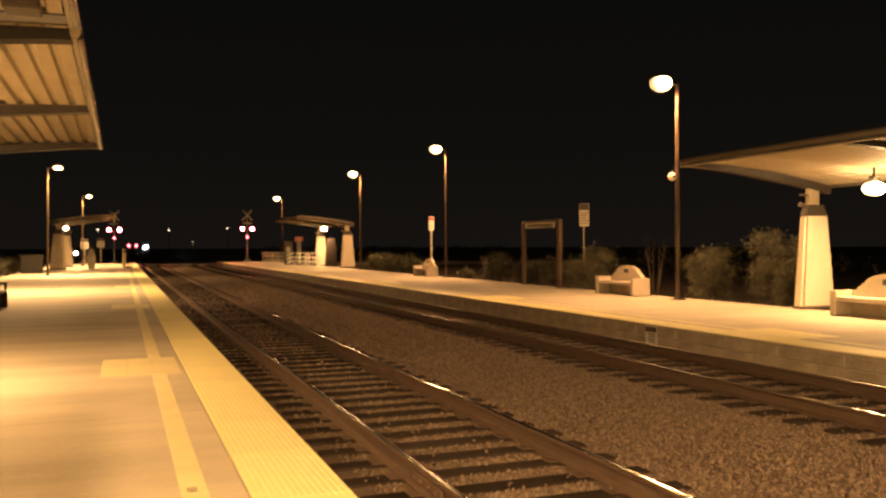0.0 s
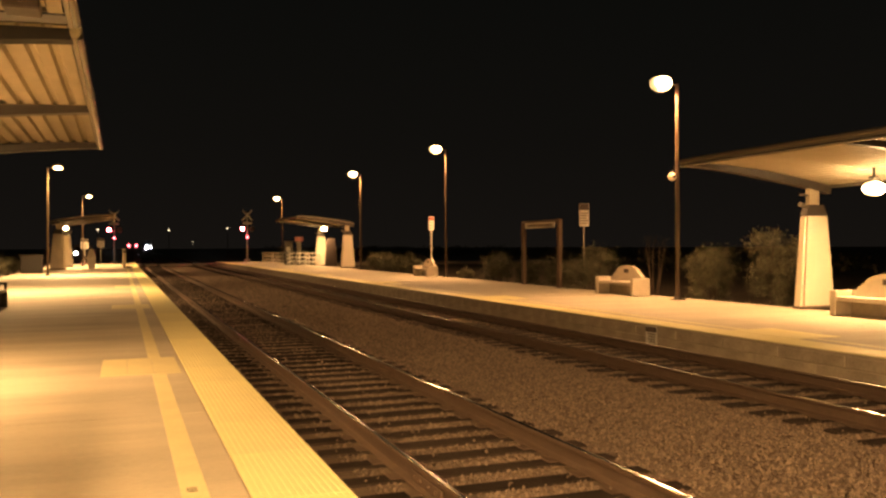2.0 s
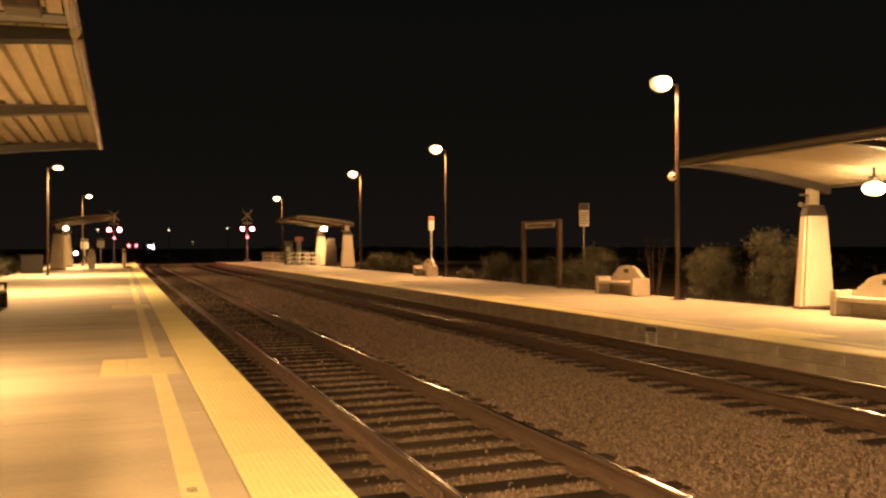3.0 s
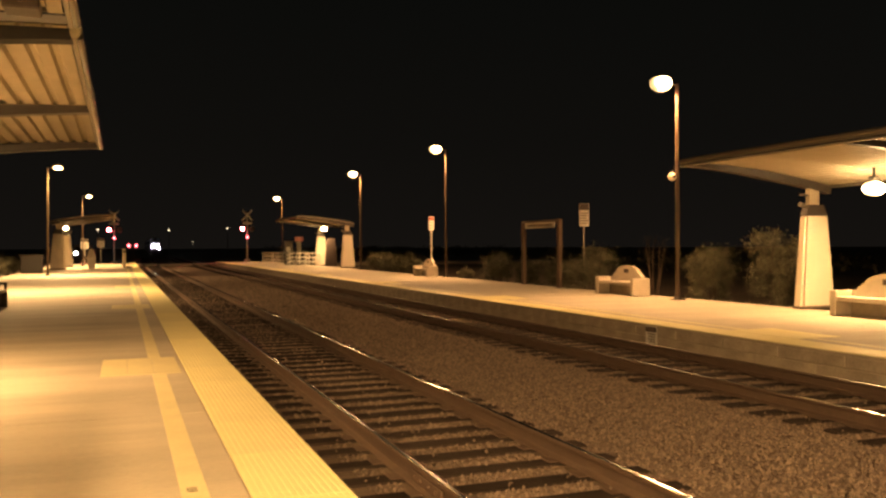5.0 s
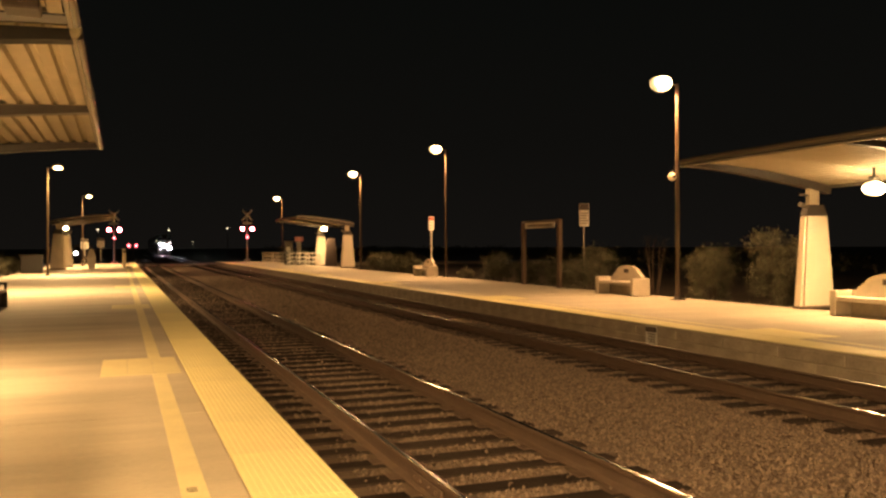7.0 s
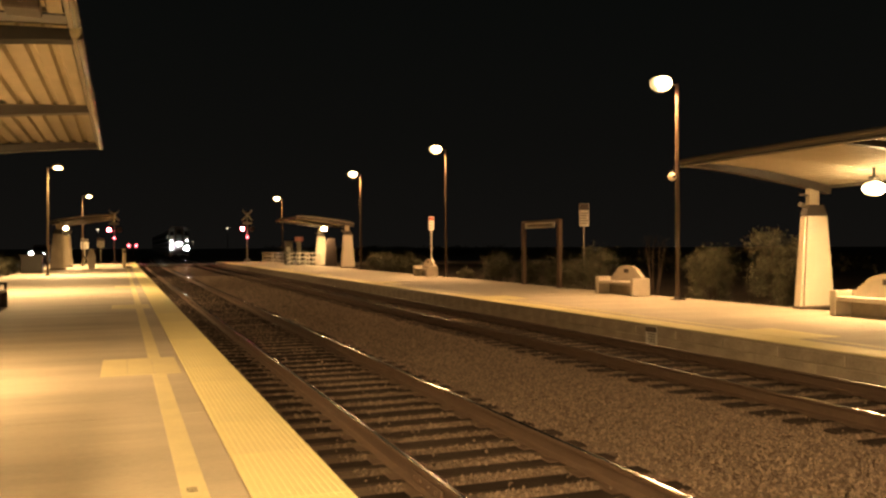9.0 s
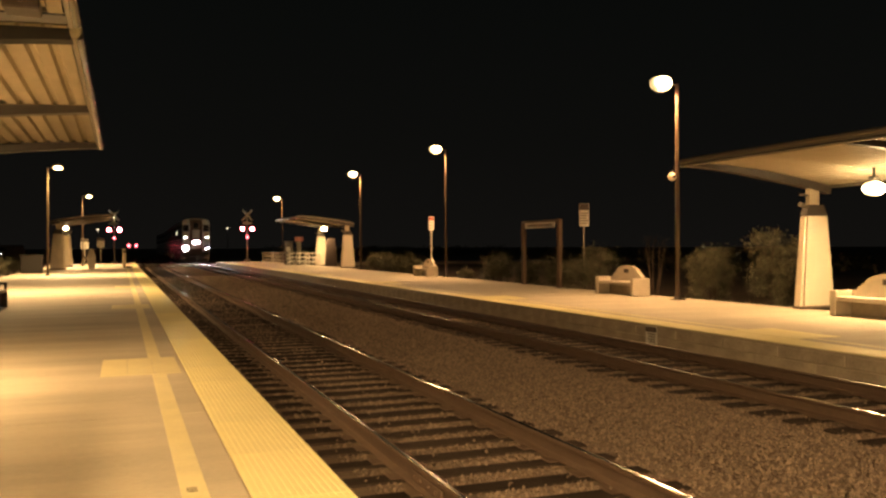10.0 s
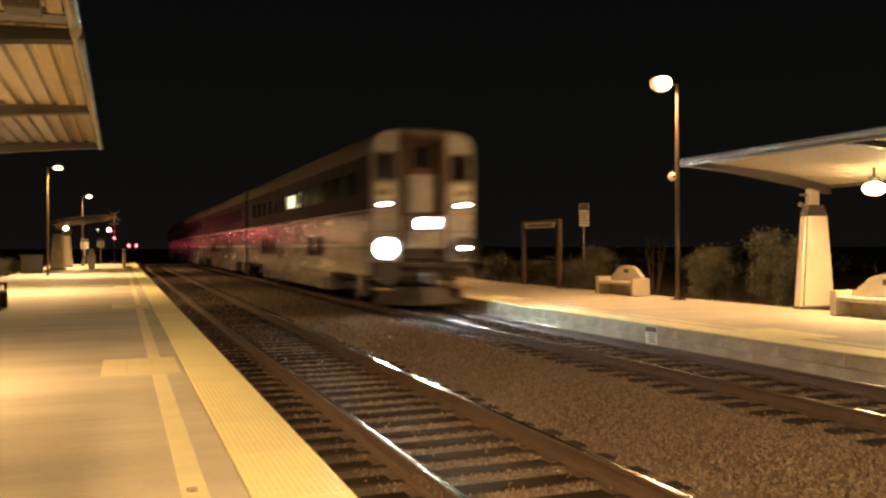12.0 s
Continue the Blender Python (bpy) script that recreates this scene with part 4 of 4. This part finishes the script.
def cab_front(o):
    """The driving end: side masks, recessed gangway door, cab windows, lamps, coupler and plough."""
    for s in (-1, 1):
        def across(a, c):
            return min(s * a, s * c), max(s * a, s * c)

        m = Build().prism([(s * 0.72, 1.36), (s * 1.55, 1.36), (s * 1.55, 4.5), (s * 1.53, 4.82), (s * 1.42, 5.03), (s * 1.14, 5.15), (s * 0.72, 5.2)], 0.06, 0.36)
        mask = part("front_mask", m, CAR_FRONT, o, "grey-white cab end panel with rounded roof corner")
        part("window_frame", Build().box(*across(0.8, 1.5), 0.03, 0.062, 3.72, 4.56, 0.012), STEEL, mask)
        part("cab_window", Build().box(*across(0.86, 1.44), 0.018, 0.032, 3.79, 4.49, 0.005), CAR_GLASS, mask)
        part("grab_rail", Build().path([(s * 0.8, 0.05, 1.4), (s * 0.8, -0.02, 1.45), (s * 0.8, -0.02, 2.5), (s * 0.8, 0.05, 2.55)], 0.02, 6), RAILING, mask)
        part("wiper", Build().path([(s * 1.1, 0.006, 4.5), (s * 1.25, 0.004, 3.9)], 0.012, 6), SIGNDARK, mask)
        board = part("number_board", Build().box(*across(0.94, 1.5), 0.04, 0.062, 3.17, 3.62, 0.008), CREAM, mask, "cream enamel panel under the cab window")
        part("text_bars", Build().box(*across(1.06, 1.2), 0.034, 0.041, 3.3, 3.46).box(*across(1.26, 1.4), 0.034, 0.041, 3.3, 3.46), SIGNBROWN, board)
        lamp = part("marker_housing", Build().box(*across(0.94, 1.48), 0.0, 0.06, 2.93, 3.13, 0.02), STEEL, mask)
        part("marker_lens", Build().ball((s * 1.21, -0.005, 3.03), 0.185, 0.03, 0.055, 16, 8), MARK_GLOW, lamp, "small lit oval marker lamp")
        part("step_stripe", Build().box(*across(0.98, 1.5), 0.05, 0.062, 2.74, 2.82), ORANGE, mask)
        part("panel_seam", Build().box(*across(0.74, 1.54), 0.052, 0.062, 2.24, 2.262).box(*across(0.74, 1.54), 0.052, 0.062, 3.66, 3.68), STEEL, mask)
        part("lower_apron", Build().box(*across(0.72, 1.5), 0.12, 0.4, 0.85, 1.36, 0.02), BOGIE, o, "dark lower apron")
        part("anticlimber_end", Build().box(*across(0.72, 1.52), -0.02, 0.4, 1.12, 1.22, 0.02), BOGIE, mask)
        step = part("corner_step", Build().box(*across(1.0, 1.5), 0.0, 0.4, 0.55, 0.62, 0.01).box(*across(1.0, 1.5), 0.0, 0.4, 0.85, 0.9, 0.01), ORANGE, mask)
        part("step_hanger", Build().box(*across(1.0, 1.03), 0.06, 0.12, 0.6, 1.0).box(*across(1.47, 1.5), 0.06, 0.12, 0.6, 1.0), STEEL, step)
    part("gangway_recess", Build().box(-0.72, 0.72, 0.3, 0.4, 0.95, 5.15), DOORBROWN, o, "dark brown gangway recess")
    part("gangway_frame", Build().box(-0.72, -0.6, 0.0, 0.32, 1.2, 5.1, 0.02).box(0.6, 0.72, 0.0, 0.32, 1.2, 5.1, 0.02).box(-0.6, 0.6, 0.0, 0.32, 4.93, 5.1, 0.02), DOORBROWN, o)
    d = part("end_door", Build().box(-0.44, 0.44, 0.2, 0.3, 2.75, 4.9, 0.02), DOORBROWN, o, "rust-brown end door")
    part("door_panel", Build().box(-0.42, 0.42, 0.17, 0.202, 2.82, 3.93, 0.02), CAR_FRONT, d, "pale lower door panel")
    part("door_window", Build().box(-0.28, 0.28, 0.19, 0.202, 4.13, 4.78, 0.004), CAR_GLASS, d)
    part("nose_panel", Build().box(-0.72, 0.72, 0.02, 0.3, 1.75, 2.72, 0.05), CAR_FRONT, o)
    h = part("headlamp_housing", Build().box(-0.52, 0.52, 0.0, 0.1, 2.24, 2.74, 0.04), STEEL, o)
    for x in (-0.16, 0.16):
        shell(h, x, 2.49, 0.14, 0.14)
        part("headlamp_lens", Build().ball((x, -0.05, 2.49), 0.14, 0.03, 0.14, 20, 8), HEAD_GLOW, h, "blazing white headlamp")
    for s in (-1, 1):
        # about twice a real lens: the lamp's glare is built into its size
        r = 0.32
        dl = part("ditch_lamp_housing", Build().rod((s * 1.2, 0.2, 1.76), (s * 1.2, -0.02, 1.76), 0.2, r + 0.04, 20), STEEL, o)
        shell(dl, s * 1.2, 1.76, r, r, 0.17)
        part("ditch_lamp_lens", Build().ball((s * 1.2, -0.05, 1.76), r, 0.03, r, 22, 8), DITCH_GLOW, dl, "blazing white ditch lamp, lens oversized to carry its glare")
        # added plate, no part of a real cab: all but its oval slot blocks the lamp
        ring, plate = [2 * math.pi * i / 24 for i in range(25)], Build()
        for a, c in zip(ring, ring[1:]):
            plate.add([((0.1 if g == 0 else 0.345) * math.cos(t), y, (0.035 if g == 0 else 0.345) * math.sin(t)) for g in (0, 1) for t in (a, c) for y in (0.0, -0.012)],
                      [(0, 1, 3, 2), (4, 6, 7, 5), (1, 5, 7, 3), (0, 2, 6, 4)])
        DITCH_MASKS.append((s, part("ditch_lamp_shutter", plate.mesh("ditch_lamp_shutter", BOGIE, weld=True), BOGIE, o, "added dark slotted plate that blocks the lamp to make it blink")))
    part("anticlimber", Build().box(-0.72, 0.72, -0.1, 0.4, 1.2, 1.32, 0.02).box(-0.72, 0.72, -0.06, 0.4, 1.45, 1.52, 0.02), BOGIE, o)
    part("buffer_beam", Build().box(-1.45, 1.45, 0.14, 0.5, 0.9, 1.1, 0.03), BOGIE, o)
    cp = part("coupler", Build().box(-0.14, 0.14, -0.5, 0.3, 0.75, 1.0, 0.04).box(-0.24, 0.2, -0.75, -0.45, 0.7, 1.05, 0.06), BOGIE, o)
    part("hose", Build().path([(0.45, 0.05, 0.95), (0.47, -0.12, 0.7), (0.4, -0.18, 0.5), (0.3, -0.15, 0.45)], 0.03, 8).path([(-0.45, 0.05, 0.95), (-0.47, -0.12, 0.7), (-0.4, -0.18, 0.5), (-0.3, -0.15, 0.45)], 0.03, 8), SIGNDARK, cp)
    part("plough", Build().add([(-1.35, 0.25, 0.12), (0, -0.25, 0.12), (1.35, 0.25, 0.12), (-1.35, 0.4, 0.62), (0, -0.02, 0.62), (1.35, 0.4, 0.62), (-1.35, 0.6, 0.12), (1.35, 0.6, 0.12), (-1.35, 0.6, 0.62), (1.35, 0.6, 0.62)],
                              [(0, 1, 4, 3), (1, 2, 5, 4), (3, 4, 5, 9, 8), (0, 6, 7, 2, 1), (0, 3, 8, 6), (2, 7, 9, 5), (6, 8, 9, 7)]), BOGIE, o, "grimy dark snow plough")


lead = rail_car("silver double-deck cab car with dark window band and blazing headlamps", True)
cab_front(lead)
first = rail_car("silver double-deck passenger car with dark upper window band", False)
CARS = [lead, first] + [copy_thing(first, pose(TRACK_R, 500 + 30 * i, Z0)) for i in range(3)]

# ---------- paving slabs, tactile tiles and sleepers
def slab_rows(parent, x0, x1, cols, y_lo, y_hi, step, material, name="slab", top=0.0):
    w = (x1 - x0) / cols
    me = Build().box(0.004, w - 0.004, 0.004, step - 0.004, -0.05, 0.0, 0.006).mesh(name, material)
    y = y_lo
    while y + step <= y_hi + 1e-6:
        for i in range(cols):
            part(name, me, None, parent, at=pose(x0 + i * w, y, top))
        y += step


part("joint_fill", Build().box(BACK_L, EDGE_L, -40, END, -0.051, -0.012), CONCRETE_WALL, left)
part("joint_fill", Build().box(EDGE_R, BACK_R, -40, END, -0.051, -0.012), CONCRETE_WALL, right)
TW = 0.61
slab_rows(left, BACK_L, EDGE_L - TW - 0.008, 1, -10.0, END, 3.04, CONCRETE)
slab_rows(right, EDGE_R + TW + 0.004, BACK_R, 1, -10.0, END, 3.04, CONCRETE)

# cast blocks in two staggered courses along the far platform wall
upper_block = Build().box(-0.02, 0.2, 0.011, 1.319, -0.226, -0.053, 0.009).mesh("wall_block", CONCRETE_WALL)
lower_block = Build().box(-0.009, 0.15, 0.011, 1.319, -0.6, -0.246, 0.009).mesh("wall_block", CONCRETE_WALL)
for i in range(66):
    part("wall_block", upper_block, None, right, at=pose(EDGE_R + random.uniform(-0.003, 0.003), 8.0 + i * 1.33, random.uniform(-0.002, 0.0)))
    part("wall_block", lower_block, None, right, at=pose(EDGE_R + random.uniform(-0.003, 0.003), 8.55 + i * 1.33, 0))

# tactile tiles with truncated domes near the camera, plain beyond
dome = Build().box(0.002, TW - 0.002, 0.002, 1.218, -0.02, 0.006, 0.003)
dome_v, dome_f = [], []
for i in range(14):
    for j in range(28):
        cx, cy = 0.0218 + i * 0.0435, 0.0218 + j * 0.0435
        q = [(cx + r * math.cos(a), cy + r * math.sin(a), z) for r, z in ((0.0115, 0.006), (0.0075, 0.009)) for a in (0.52, 1.57, 2.62, 3.67, 4.71, 5.76)]
        n = len(dome_v)
        dome_v += q
        dome_f += [tuple(n + k for k in f) for f in [(a, (a + 1) % 6, 6 + (a + 1) % 6, 6 + a) for a in range(6)] + [(6, 7, 8, 9, 10, 11)]]
tile_plain = dome.mesh("tactile_tile", TACTILE)
tile_domed = Build()
tile_domed.v, tile_domed.f = list(dome.v), list(dome.f)
tile_domed.add(dome_v, dome_f)
tile_domed = tile_domed.mesh("tactile_tile", TACTILE)
for i in range(85):
    y = -7.0 + i * 1.22
    part("tactile_tile", tile_domed if 3 < y < 20 else tile_plain, None, left, at=pose(EDGE_L - TW, y, 0))
    part("tactile_tile", tile_domed if 4 < y < 16 else tile_plain, None, right, at=pose(EDGE_R, y, 0))

# cross pads and the long guide band on the left platform
pad = Build().box(0.0, 0.31, 0.0, 1.62, 0.0, 0.008, 0.003).mesh("guide_tile", BAND)
pad_gold = Build().box(0.0, 0.31, 0.0, 1.62, 0.0, 0.008, 0.003).mesh("guide_tile", TACTILE)
for y in (-1.2, 10.93, 23.0, 35.1, 47.2, 59.3):
    for i in range(3):
        part("guide_tile", pad, None, left, at=pose(-0.245 + i * 0.315, y, 0))
    for i in range(3):
        part("guide_tile", pad_gold, None, right, at=pose(EDGE_R + TW + 0.02 + i * 0.315, y - 0.4 * (y > 20), 0))
for a, b in ((-8.0, -1.22), (0.44, 10.91), (12.57, 22.98), (24.64, 35.08), (36.74, 47.18), (48.84, 59.28), (60.94, 94)):
    part("guide_band", Build().box(0.345, 0.512, a, b, 0.0, 0.004), BAND, left, "long yellow guide band")
    part("guide_band", Build().box(EDGE_R + TW + 0.245, EDGE_R + TW + 0.405, a, b, 0.0, 0.004), BAND, right)
tx = Build()
for i, (a, b) in enumerate(((0.0, 0.018), (0.045, 0.063), (0.09, 0.1))):
    tx.box(0.385, 0.45, 5.56 + a, 5.56 + b, 0.004, 0.006)
part("text_bars", tx, SIGNBROWN, left, "small dark lettering on the guide band")

for i in range(2, 113):
    y = i * 0.53
    for tr in (track_l, track_r):
        part("sleeper", tie_mesh, None, tr, at=pose(random.uniform(-0.05, 0.05), y + random.uniform(-0.03, 0.03), TIE_TOP + random.uniform(-0.012, 0.004), 0, 0, random.uniform(-0.8, 0.8)))
        if i < 60:
            for s in (-1, 1):
                part("tie_plate", plate_mesh, None, tr, at=pose(s * 0.7525, y, TIE_TOP - 0.001))


# ---------- movement
def motions():
    front, speed = 23.2, 40.2

    for i, car in enumerate(CARS):
        rows = []
        for k in range(49):
            t = k * 0.25
            y = front + speed * (12.0 - t) + i * (CAR_LEN + CAR_GAP)
            turn = math.degrees(math.atan2(bend(y + CAR_LEN) - bend(y), CAR_LEN))
            rows.append((t, pose(TRACK_R + bend(y), y, Z0, 0, 0, -turn)))
        walk(car, rows)
    # the ditch lamps blink in turn as the added plates slide over them
    for s, plate in DITCH_MASKS:
        on, off = pose(s * 1.2, -0.2, 1.05), pose(s * 1.2, -0.2, 1.76)
        rows, lit, t = [], s < 0, 0.68
        rows.append((0.0, on if lit else off))
        while t < 12:
            rows += [(t - 0.05, on if lit else off), (t + 0.05, off if lit else on)]
            lit, t = not lit, t + 0.95
        rows.append((12.0, rows[-1][1]))
        walk(plate, rows)
    gone = [(0.0, -4.1), (7.2, -4.1), (8.0, -5.8), (9.0, -8.6), (10.0, -13.0), (12.0, -24.0)]
    walk(VAN, [(t, pose(x, 104.0, -0.25, 0, 0, 0 if t < 7.5 else -20)) for t, x in gone])
    # the added flaps swing down to black out one lamp per signal
    shut, opened = pose(0.56, -0.24, 3.44), pose(0.56, -0.24, 3.44, 85, 0, 0)
    for flap in FLASH_MASKS:
        rows, t = [(0.0, opened)], 0.58
        while t < 12:
            rows += [(t - 0.03, opened), (t + 0.03, shut)]
            if t + 0.71 < 12:
                rows += [(t + 0.65, shut), (t + 0.71, opened)]
            t += 1.36
        rows.append((12.0, rows[-1][1]))
        walk(flap, rows)


motions()
